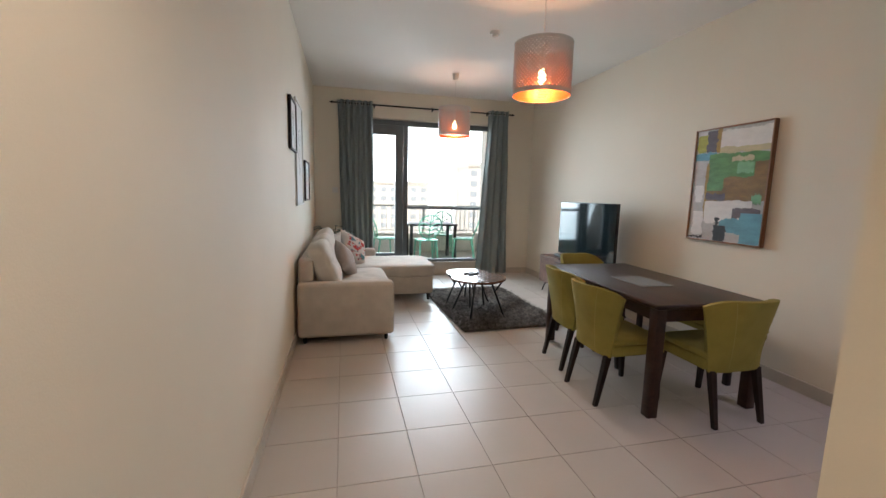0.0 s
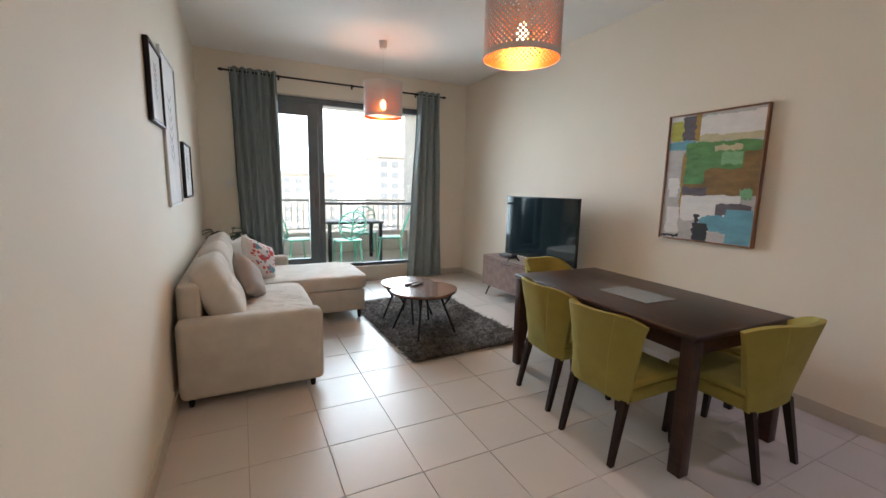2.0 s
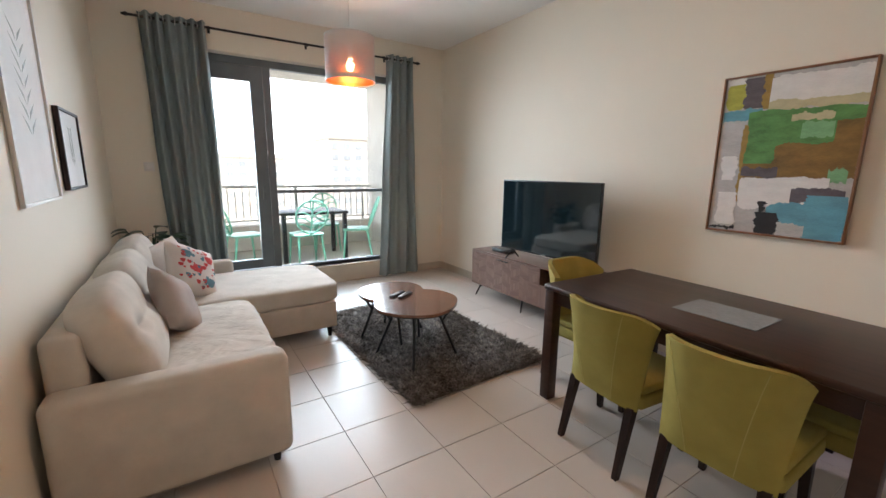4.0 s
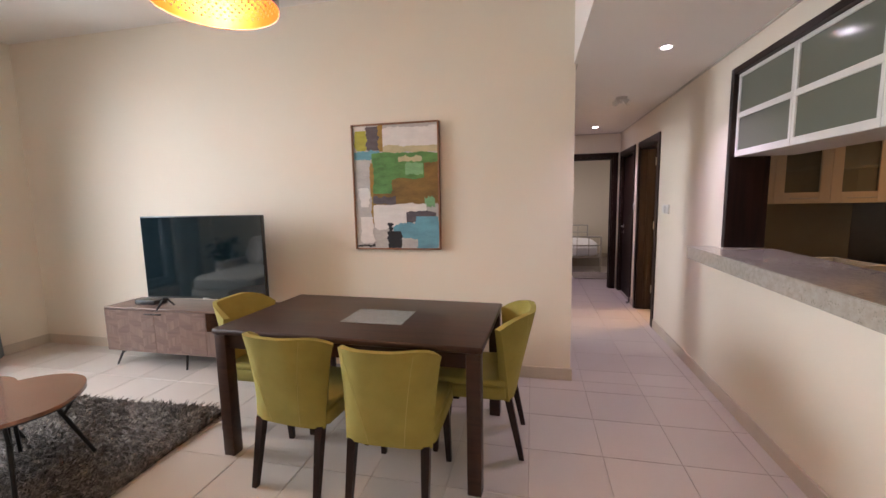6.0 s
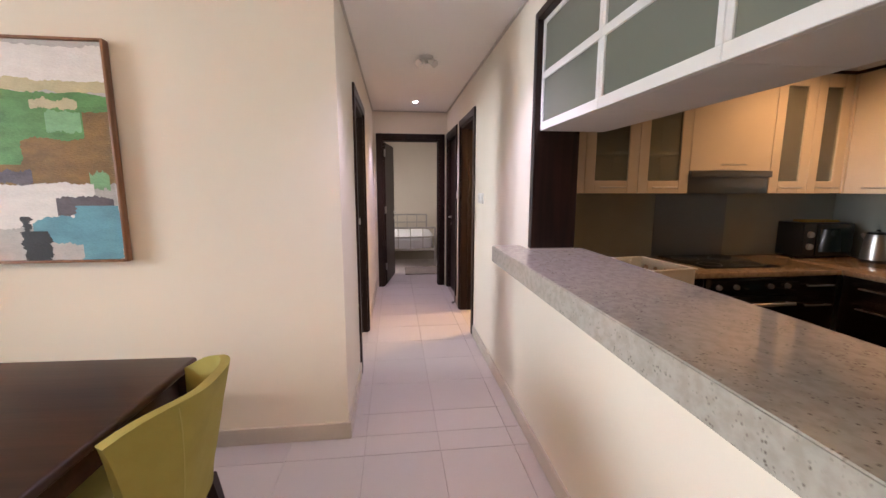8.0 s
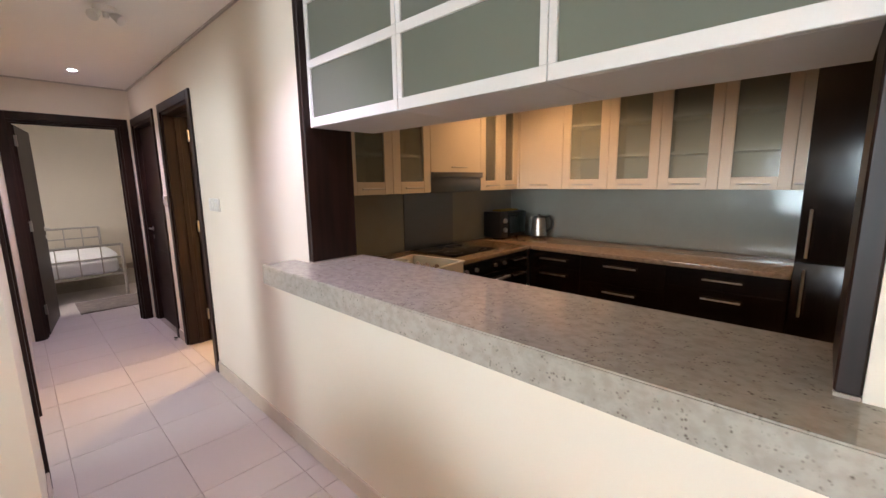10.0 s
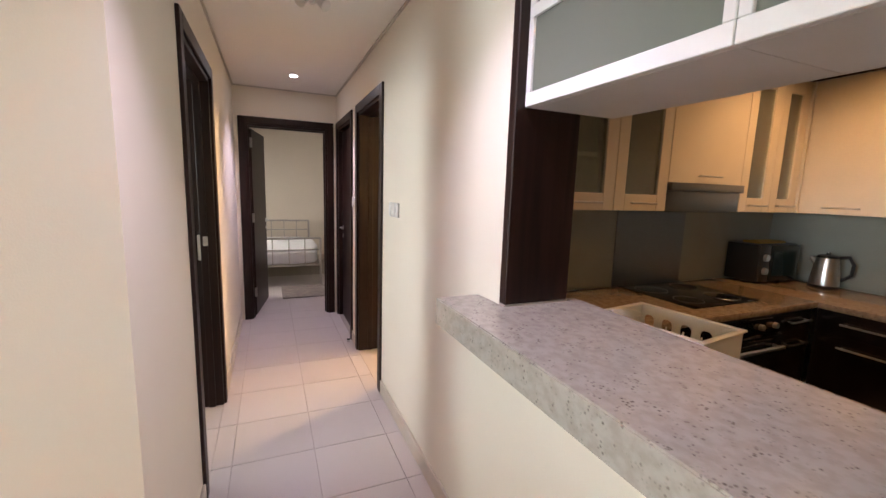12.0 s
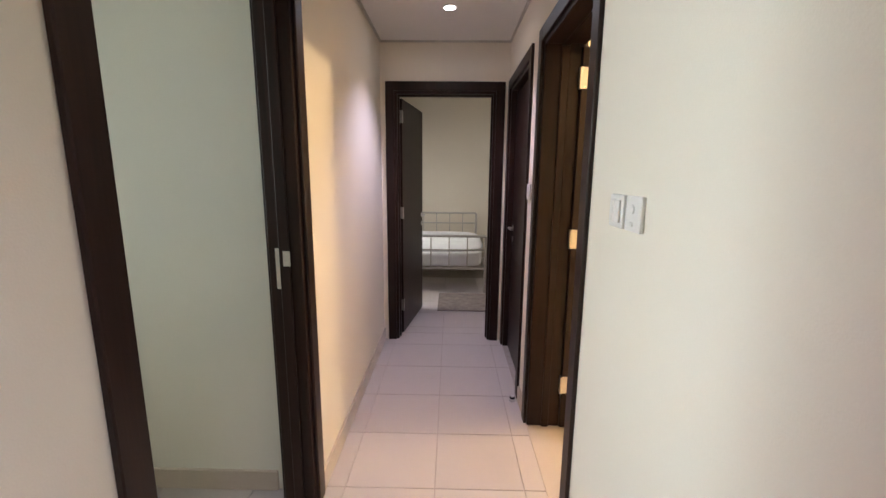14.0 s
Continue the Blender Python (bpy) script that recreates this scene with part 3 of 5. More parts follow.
def balcony_chair():
    """A moulded chair whose round back is a leaf of curving ribs; it faces +y."""
    c = thing("balcony_chair", (1.72, 8.10, ZB), "mint green plastic chair with a cut-out leaf-pattern back", "chair", 4, "green chairs on the balcony")
    part("seat", cushion(bmesh.new(), 0, 0, 0.445, 0.42, 0.42, 0.035, 6, 6), GREEN, c)
    for sx in (-1, 1):
        part("leg", tube(bmesh.new(), (sx * 0.17, 0.16, 0.44), (sx * 0.20, 0.20, 0), 0.02, 0.013), GREEN, c)
        part("leg", tube(bmesh.new(), (sx * 0.16, -0.17, 0.44), (sx * 0.19, -0.24, 0), 0.02, 0.013), GREEN, c)

    def at(u, v):
        return (u, -0.19 - 0.17 * v, 0.45 + v * 0.47)

    part("back_rim", path_tube(bmesh.new(), [at(0.22 * math.sin(t) * (1 - 0.12 * math.cos(t)), 0.55 - 0.5 * math.cos(t)) for t in [k * 2 * math.pi / 28 for k in range(28)]], 0.014, 8, True), GREEN, c)
    part("stem", path_tube(bmesh.new(), [at(0, 0.02), at(0, 0.5), at(0, 1.02)], 0.012), GREEN, c)
    for v in (0.2, 0.38, 0.56, 0.74):
        for sx in (-1, 1):
            part("rib", path_tube(bmesh.new(), [at(sx * 0.2 * s * (0.9 if v > 0.7 else 1), v + 0.2 * math.sin(s * 1.9) - 0.06 * s) for s in (0, 0.25, 0.5, 0.75, 0.95)], 0.010), GREEN, c)
    return c


chair = balcony_chair()
copy_thing(chair, pose(2.55, 8.30, ZB, 0, 0, 70))
copy_thing(chair, pose(2.30, 9.05, ZB, 0, 0, 170))
copy_thing(chair, pose(0.95, 8.40, ZB, 0, 0, -75))

solid("ground", B(-600, 600, 12, 900, -22.5, -22.0), STUCCO, "hazy pale ground far below the balcony", "ground", kind="structure")


def building(x, y, w, d, h, floors, bays, label):
    b = thing("apartment_building", (x, y, -22), label, "building")
    part("wall", B(-w / 2, w / 2, 0, d, 0, h), FARWALL, b, smooth=0)
    part("roof", B(-w / 2 - 0.4, w / 2 + 0.4, -0.4, d, h, h + 1.0), FARWALL, b, smooth=0)
    me = finish(B(-1.0, 1.0, -0.15, 0.05, 0, 1.7), "window", FARWIN, 0)
    for i in range(floors):
        for j in range(bays):
            o = new("window", me)
            o.parent, o.location = b, (-w / 2 + w * (j + 0.5) / bays, 0, 1.2 + i * (h - 1) / floors)


building(52, 118, 31, 14, 32, 10, 9, "pale cream apartment block with rows of windows in haze")
building(18, 150, 26, 14, 27, 8, 7, "pale low apartment block in haze")
building(-30, 140, 34, 14, 28, 8, 9, "long pale apartment block in haze")

haze = bmesh.new()
ring = [(900 * math.cos(radians(a)), 900 * math.sin(radians(a))) for a in range(20, 161, 10)]
lo, hi = [haze.verts.new((x, y, -40)) for x, y in ring], [haze.verts.new((x, y, 420)) for x, y in ring]
for k in range(len(ring) - 1):
    haze.faces.new((lo[k], lo[k + 1], hi[k + 1], hi[k]))
solid("backdrop", haze, glow("hazy_sky", (0.95, 0.97, 1.0), 3.5), "bright hazy white sky in the distance", "sky", kind="structure")

# ---- living room ----
TUFTS = ((-0.18, 0.02), (0.18, 0.02))

def sofa():
    s = thing("sofa", (0, 0, 0), "beige fabric corner sofa with a chaise and tufted back cushions", "sofa")
    x0, x1, y0, y1, xc = -0.295, 0.605, 4.08, 6.615, 1.325
    part("base", box(B(x0, x1 - 0.01, y0 + 0.02, y1 - 0.02, 0.10, 0.33, 0.015), x1 - 0.01, xc - 0.02, 5.51, y1 - 0.14, 0.10, 0.33, 0.015), FABRIC, s)
    part("back", B(x0, x0 + 0.14, y0 + 0.15, y1 - 0.15, 0.33, 0.80, 0.04, 4), FABRIC, s)
    for a, b in ((y0, y0 + 0.155), (y1 - 0.155, y1)):
        part("armrest", B(x0, x1 + 0.005, a, b, 0.06, 0.59, 0.045, 5), FABRIC, s)
    part("seat_cushion", cushion(bmesh.new(), (x0 + x1) / 2 + 0.1, (y0 + 5.51) / 2 + 0.075, 0.405, x1 - x0 - 0.16, 5.51 - y0 - 0.16, 0.17, 30, 8, 0.10, wrinkle=0.010), SEATFABRIC, s)
    part("chaise_cushion", cushion(bmesh.new(), (x0 + xc) / 2 + 0.1, (5.51 + y1 - 0.155) / 2, 0.405, xc - x0 - 0.14, y1 - 0.155 - 5.51, 0.17, 26, 9, 0.08, wrinkle=0.005), FABRIC, s)
    for k in range(2):
        cy = y0 + 0.155 + 0.365 + k * 0.72
        m = Matrix.Translation((x0 + 0.235, cy, 0.685)) @ Matrix.Rotation(radians(-23), 4, "Y")
        c = part("back_cushion", cushion(bmesh.new(), 0, 0, 0, 0.24, 0.71, 0.50, 18, 4.0, 0.0, m, TUFTS), FABRIC, s)
    m = Matrix.Translation((x0 + 0.235, 6.05, 0.685)) @ Matrix.Rotation(radians(-23), 4, "Y")
    part("back_cushion", cushion(bmesh.new(), 0, 0, 0, 0.24, 0.80, 0.50, 18, 4.0, 0.0, m, TUFTS), FABRIC, s)
    for x, y in ((x0 + 0.06, y0 + 0.07), (x1 - 0.07, y0 + 0.07), (x0 + 0.06, y1 - 0.07), (x1 - 0.07, y1 - 0.07), (xc - 0.07, 5.58), (xc - 0.08, y1 - 0.2)):
        part("leg", tube(bmesh.new(), (x, y, 0.10), (x, y, 0), 0.026, 0.016), BLACK, s)


sofa()


def throw_pillow(name, at, rx, ry, rz, size, mat, label, spots=()):
    m = pose(*at, rx, ry, rz)
    p = thing(name, (0, 0, 0), label, "cushion")
    p.matrix_basis = m
    bm = bmesh.new()
    n, h = 18, size / 2
    for side in (-1, 1):
        grid = []
        for i in range(n + 1):
            row = []
            for j in range(n + 1):
                u, v = 2 * i / n - 1, 2 * j / n - 1
                t = 0.075 * ((1 - u ** 4) * (1 - v ** 4)) ** 0.6
                pinch = 1 - 0.06 * (1 - abs(u * v))
                row.append(bm.verts.new((u * h * pinch, side * t + 0.0, v * h * pinch)))
            grid.append(row)
        for i in range(n):
            for j in range(n):
                f = (grid[i][j], grid[i + 1][j], grid[i + 1][j + 1], grid[i][j + 1])
                bm.faces.new(f if side < 0 else tuple(reversed(f)))
    bmesh.ops.remove_doubles(bm, verts=bm.verts[:], dist=0.002)
    body = part("cover", bm, mat, p, smooth=60)
    for u, v, r, sm in spots:
        t = 0.075 * ((1 - u ** 4) * (1 - v ** 4)) ** 0.6
        pts = [(r * (1 + 0.25 * math.sin(3 * a)) * math.cos(a), r * (1 + 0.2 * math.cos(2 * a)) * math.sin(a)) for a in [k * math.pi / 8 for k in range(16)]]
        q = bmesh.new()
        lo = [q.verts.new((u * h + x, -0.075 * max(0.0, (1 - (u + x / h) ** 4) * (1 - (v + z / h) ** 4)) ** 0.6 - 0.002, v * h + z)) for x, z in pts]
        q.faces.new(lo)
        part("printed_flower", q, sm, body)
    return p


random.seed(5)
flowers = [(random.uniform(-0.75, 0.75), random.uniform(-0.75, 0.75), random.uniform(0.008, 0.02), random.choice([RED, RED, TEAL])) for k in range(46)]
flowers += [(-0.05, -0.05, 0.042, RED), (-0.45, 0.45, 0.04, TEAL), (0.45, -0.5, 0.045, TEAL), (0.5, 0.4, 0.04, RED)]
throw_pillow("floral_cushion", (0.255, 5.77, 0.675), -28, 26, 40, 0.44, PILLOWPALE, "white cushion with red and teal flower print leaning on the sofa", flowers)
throw_pillow("pale_cushion", (0.10, 5.99, 0.68), -22, -10, 50, 0.42, PILLOWPALE, "plain pale pinkish cushion leaning behind another")
throw_pillow("taupe_cushion", (0.155, 5.03, 0.645), -26, 30, 64, 0.40, PILLOWGREY, "plain taupe cushion tipped on its corner against the sofa back")


def shag_rug():
    """A pile of thousands of short leaning tufts on a woven back."""
    rng = np.random.default_rng(3)
    x0, x1, y0, y1 = -0.605, 0.605, -0.95, 0.95
    r = thing("shag_rug", (1.925, 5.15, 0), "charcoal grey shaggy rug on the tiles", "rug", 2.0)
    part("backing", B(x0 + 0.01, x1 - 0.01, y0 + 0.01, y1 - 0.01, 0.0, 0.014, 0.004), RUG, r)
    n = 22000
    c = np.stack([rng.uniform(x0, x1, n), rng.uniform(y0, y1, n)], 1)
    a = rng.uniform(0, 2 * np.pi, n)
    lean = 0.034 * rng.normal(size=(n, 2)) + 0.016 * np.stack([np.sin(9 * c[:, 0] + 5 * c[:, 1]), np.cos(7 * c[:, 1] - 6 * c[:, 0])], 1)
    tip = 0.026 + 0.016 * rng.random(n)
    w = 0.012
    side = np.stack([np.cos(a), np.sin(a)], 1) * w
    cross = np.stack([-np.sin(a), np.cos(a)], 1) * w
    z0 = np.full((n, 1), 0.010)
    v = np.stack([np.hstack([c - side, z0]), np.hstack([c + side, z0]), np.hstack([c + cross, z0]), np.hstack([c + lean, tip[:, None]])], 1).reshape(-1, 3)
    k = 4 * np.arange(n)[:, None]
    f = np.concatenate([k + [0, 1, 3], k + [1, 2, 3], k + [2, 0, 3]])
    me = bpy.data.meshes.new("shag")
    me.from_pydata(v.tolist(), [], f.tolist())
    me.materials.append(RUG)
    me.polygons.foreach_set("use_smooth", [True] * len(me.polygons))
    ob = new("shag", me)
    ob.parent = r
    tagged(ob, kind="stuff")


shag_rug()


def coffee_table(at, r, h, rz, label):
    t = thing("coffee_table", at, label, "coffee table", rz, "pair of overlapping coffee tables")
    outline = [(r * (1.0 + 0.05 * math.cos(2 * a)) * math.cos(a), r * (1 + 0.05 * math.cos(3 * a)) * math.sin(a)) for a in [k * math.pi / 32 for k in range(64)]]
    top = slab(bmesh.new(), outline, h - 0.02, h)
    bmesh.ops.bevel(top, geom=[e for e in top.edges if abs(e.verts[0].co.z - e.verts[1].co.z) < 1e-6], offset=0.003, segments=2, affect="EDGES")
    part("tabletop", top, WALNUT, t)
    part("edge_band", slab(bmesh.new(), [(x * 1.0, y * 1.0) for x, y in outline], h - 0.026, h - 0.02), BLACK, t)
    for k in range(4):
        a = radians(45 + 90 * k)
        c, s = math.cos(a), math.sin(a)
        leg = tube(bmesh.new(), (c * r * 0.45, s * r * 0.45, h - 0.024), (c * r * 0.98, s * r * 0.98, 0.0), 0.013, 0.010, 8)
        tube(leg, (c * r * 0.62, s * r * 0.62, (h - 0.024) * 0.66), (c * r * 0.9, s * r * 0.9, h - 0.024), 0.010, 0.010, 8)
        part("leg", leg, BLACK, t)


coffee_table((1.715, 4.81, 0.022), 0.325, 0.44, 12, "round walnut-topped coffee table on splayed black metal legs")
coffee_table((1.73, 5.28, 0.022), 0.285, 0.40, 35, "lower round walnut-topped coffee table on splayed black metal legs")


def remote(at, rz):
    r = thing("remote_control", at, "slim black remote control on the coffee table", "remote control", rz, "remote controls")
    body = part("body", B(-0.022, 0.022, -0.085, 0.085, 0, 0.017, 0.005), BLACKPLASTIC, r)
    me = finish(B(-0.004, 0.004, -0.004, 0.004, 0.017, 0.0195, 0.001, 1), "key", WHITEPLASTIC)
    for i in range(3):
        for j in range(5):
            k = new("key", me)
            k.parent, k.location = body, (-0.012 + i * 0.012, -0.06 + j * 0.018, 0)


remote((1.655, 5.02, 0.4625), -62)
remote((1.70, 4.965, 0.4625), -58)


def tv_stand():
    s = thing("tv_stand", (3.295, 5.12, 0), "low walnut media stand with herringbone door fronts", "media stand")
    d, w = 0.19, 0.82
    body = bmesh.new()
    box(body, -d, d, -w, w, 0.54, 0.56, 0.003)
    box(body, -d, d, -w, w, 0.15, 0.17, 0.003)
    for y in (-w, -0.272, w - 0.02):
        box(body, -d, d, y, y + 0.02, 0.17, 0.54)
    box(body, d - 0.012, d, -w + 0.02, w - 0.02, 0.17, 0.54)
    part("body", body, STANDWOOD, s)
    for a, b in ((0.275, w - 0.004), (-0.26, 0.27)):
        door = part("door", B(-d - 0.002, -d + 0.016, a, b, 0.158, 0.537), STANDWOOD, s, "herringbone veneered door")
        cols = 4
        cw = (b - a) / cols
        for i in range(cols):
            for j in range(-2, 8):
                h, lift = 0.075, (0.06 if i % 2 else -0.06)
                p = [(a + i * cw, 0.13 + j * h - min(0, lift)), (a + (i + 1) * cw, 0.13 + j * h + max(0, lift)), (a + (i + 1) * cw, 0.13 + (j + 1) * h + max(0, lift)), (a + i * cw, 0.13 + (j + 1) * h - min(0, lift))]
                p = [(y, min(0.537, max(0.158, z))) for y, z in p]
                if max(z for y, z in p) - min(z for y, z in p) < 0.01:
                    continue
                q = bmesh.new()
                vs = [q.verts.new((-d - 0.0035, y, z)) for y, z in p]
                if len({(round(v.co.y, 4), round(v.co.z, 4)) for v in vs}) < 3:
                    q.free()
                    continue
                q.faces.new(vs)
                bmesh.ops.remove_doubles(q, verts=q.verts[:], dist=0.0005)
                part("veneer_strip", q, STANDWOOD2 if (i + j) % 2 else STANDWOOD, door)
        y = a + 0.045 if a > 0.2 else b - 0.045
        part("handle", box(bmesh.new(), -d - 0.022, -d - 0.004, y - 0.04, y + 0.04, 0.507, 0.515, 0.002), BLACK, door)
    drawer = part("drawer", B(-d - 0.002, -d + 0.016, -w + 0.004, -0.264, 0.158, 0.375), STANDWOOD2, s)
    part("handle", box(bmesh.new(), -d - 0.022, -d - 0.004, -0.58, -0.50, 0.345, 0.353, 0.002), BLACK, drawer)
    for y in (-w + 0.12, -0.0, w - 0.12):
        for x in (-d + 0.05, d - 0.05):
            sx = -1 if x < 0 else 1
            leg = tube(bmesh.new(), (x, y, 0.15), (x + sx * 0.02, y + (0.07 if y > 0.1 else -0.07 if y < -0.1 else 0), 0), 0.011, 0.008)
            if abs(y) > 0.1:
                tube(leg, (x, y + (-0.05 if y > 0 else 0.05), 0.15), (x + sx * 0.006, y + (0.02 if y > 0 else -0.02), 0.11), 0.009, 0.008)
            part("leg", leg, BLACK, s)


tv_stand()


def television():
    t = thing("television", (3.16, 4.865, 0.562), "large black flat-screen television, switched off", "television", 3.0)
    w, z0, z1 = 0.58, 0.095, 0.815
    part("casing", box(B(-0.012, 0.022, -w, w, z0, z1, 0.004), 0.022, 0.055, -w * 0.7, w * 0.7, z0 + 0.05, z0 + 0.42, 0.012), BLACKPLASTIC, t)
    part("screen", B(-0.0155, -0.012, -w + 0.008, w - 0.008, z0 + 0.018, z1 - 0.008), SCREEN, t)
    part("badge", B(-0.0150, -0.0122, -0.03, 0.03, z0 + 0.004, z0 + 0.011), CHROME, t)
    for y in (-0.42, 0.42):
        f = tube(bmesh.new(), (0, y, z0 + 0.01), (-0.10, y, 0.006), 0.008)
        tube(f, (0, y, z0 + 0.01), (0.09, y, 0.006), 0.008)
        part("foot", f, BLACK, t)


television()
solid("set_top_box", B(-0.07, 0.07, -0.11, 0.11, 0, 0.04, 0.005), BLACKPLASTIC, "small black set-top box on the media stand", "set-top box", at=(3.28, 5.60, 0.562))


def pendant(at, h0, label):
    """A drum of pierced sheet, white outside and copper inside, round a lit bulb."""
    p = thing("pendant_lamp", at, label, "pendant lamp", group="pendant lamps")
    r, h = 0.225, 0.385

    def drum(rad, z0, z1):
        bm = bmesh.new()
        cols, rows = 96, 26
        grid = [[bm.verts.new((rad * math.cos(2 * math.pi * i / cols), rad * math.sin(2 * math.pi * i / cols), z0 + (z1 - z0) * j / rows)) for i in range(cols)] for j in range(rows + 1)]
        for j in range(rows):
            for i in range(cols):
                q = [grid[j][i], grid[j][(i + 1) % cols], grid[j + 1][(i + 1) % cols], grid[j + 1][i]]
                if j in (0, 1, rows - 1) or (i + j) % 2:
                    bm.faces.new(q)
                else:
                    mid = sum((v.co for v in q), Vector()) / 4
                    inner = [bm.verts.new(mid + (v.co - mid) * 0.62) for v in q]
                    for a in range(4):
                        bm.faces.new((q[a], q[(a + 1) % 4], inner[(a + 1) % 4], inner[a]))
        return bm

    shade = part("shade", drum(r, h0, h0 + h), SHADE, p, "white pierced metal drum shade", smooth=60)
    part("lining", drum(r - 0.003, h0 + 0.001, h0 + h - 0.001), COPPER, shade, "copper-coloured pierced lining", smooth=60)
    for z in (h0, h0 + h):
        part("rim", path_tube(bmesh.new(), [(r * math.cos(k * math.pi / 32), r * math.sin(k * math.pi / 32), z) for k in range(64)], 0.003, 6, True), SHADE, shade)
    sp = bmesh.new()
    for k in range(3):
        a = k * 2 * math.pi / 3
        tube(sp, (0.02 * math.cos(a), 0.02 * math.sin(a), h0 + h - 0.03), (r * math.cos(a), r * math.sin(a), h0 + h - 0.004), 0.002, 0.002, 6)
    part("spider", sp, WHITEPLASTIC, shade)
    part("socket", tube(bmesh.new(), (0, 0, h0 + 0.20), (0, 0, h0 + h - 0.02), 0.02), WHITEPLASTIC, p)
    bulb = part("bulb", lathe(bmesh.new(), [(0.012, 0.0), (0.030, 0.02), (0.036, 0.05), (0.030, 0.08), (0.014, 0.11)], 20, (0, 0, h0 + 0.09)), BULB, p)
    bulb.visible_shadow = False
    part("cord", tube(bmesh.new(), (0, 0, h0 + h - 0.02), (0, 0, 0), 0.0035, None, 8), WHITEPLASTIC, p)
    part("canopy", lathe(bmesh.new(), [(0.03, -0.085), (0.04, -0.07), (0.045, -0.012), (0.05, 0.0)], 24), WHITEPLASTIC, p)


pendant((1.645, 3.28, TOP), 2.22 - TOP, "white pierced drum pendant lamp with a glowing copper inside")
pendant((1.67, 5.98, TOP), 2.265 - TOP, "white pierced drum pendant lamp with a glowing copper inside")


def smoke_detector(at):
    d = thing("smoke_detector", at, "small white smoke detector on the ceiling", "smoke detector")
    part("base", lathe(bmesh.new(), [(0.05, -0.03), (0.055, -0.02), (0.055, 0.0)], 24), WHITEPLASTIC, d)
    part("sensor", lathe(bmesh.new(), [(0.02, -0.055), (0.03, -0.05), (0.036, -0.03)], 20), WHITEPLASTIC, d)


smoke_detector((1.665, 4.43, TOP))


def stroke(x0, x1, z0, z1, d, seed, lim):
    """A flat dab of paint with the uneven, bristled edge of a palette knife."""
    bm, n = bmesh.new(), 44
    wx, wz = lim
    across = abs(x1 - x0) > abs(z1 - z0)
    rows = []
    for k in range(n + 1):
        t = k / n
        e = [0.020 * noise.noise(Vector((seed * 7.3, t * 5, s))) + 0.010 * noise.noise(Vector((seed * 3.1, t * 31, s))) for s in (1.7, 8.9)]
        trim = 0.22 * (z1 - z0 if across else x1 - x0) * max(0.0, 1 - (min(t, 1 - t) + 0.05 * (1 + noise.noise(Vector((seed * 5.7, t * 60, 2.2))))) / 0.16) ** 2 * (0.7 + 0.5 * noise.noise(Vector((seed * 1.9, t * 23, 4.4))))
        e = [e[0] + trim, e[1] - trim]
        if across:
            p, q = (x0 + (x1 - x0) * t, z0 + e[0]), (x0 + (x1 - x0) * t, z1 + e[1])
        else:
            p, q = (x0 + e[0], z0 + (z1 - z0) * t), (x1 + e[1], z0 + (z1 - z0) * t)
        rows.append([bm.verts.new((d, min(wx, max(-wx, y)), min(wz, max(-wz, z)))) for y, z in (p, q)])
    for r0, r1 in zip(rows, rows[1:]):
        bm.faces.new((r0[0], r0[1], r1[1], r1[0]))
    return bm


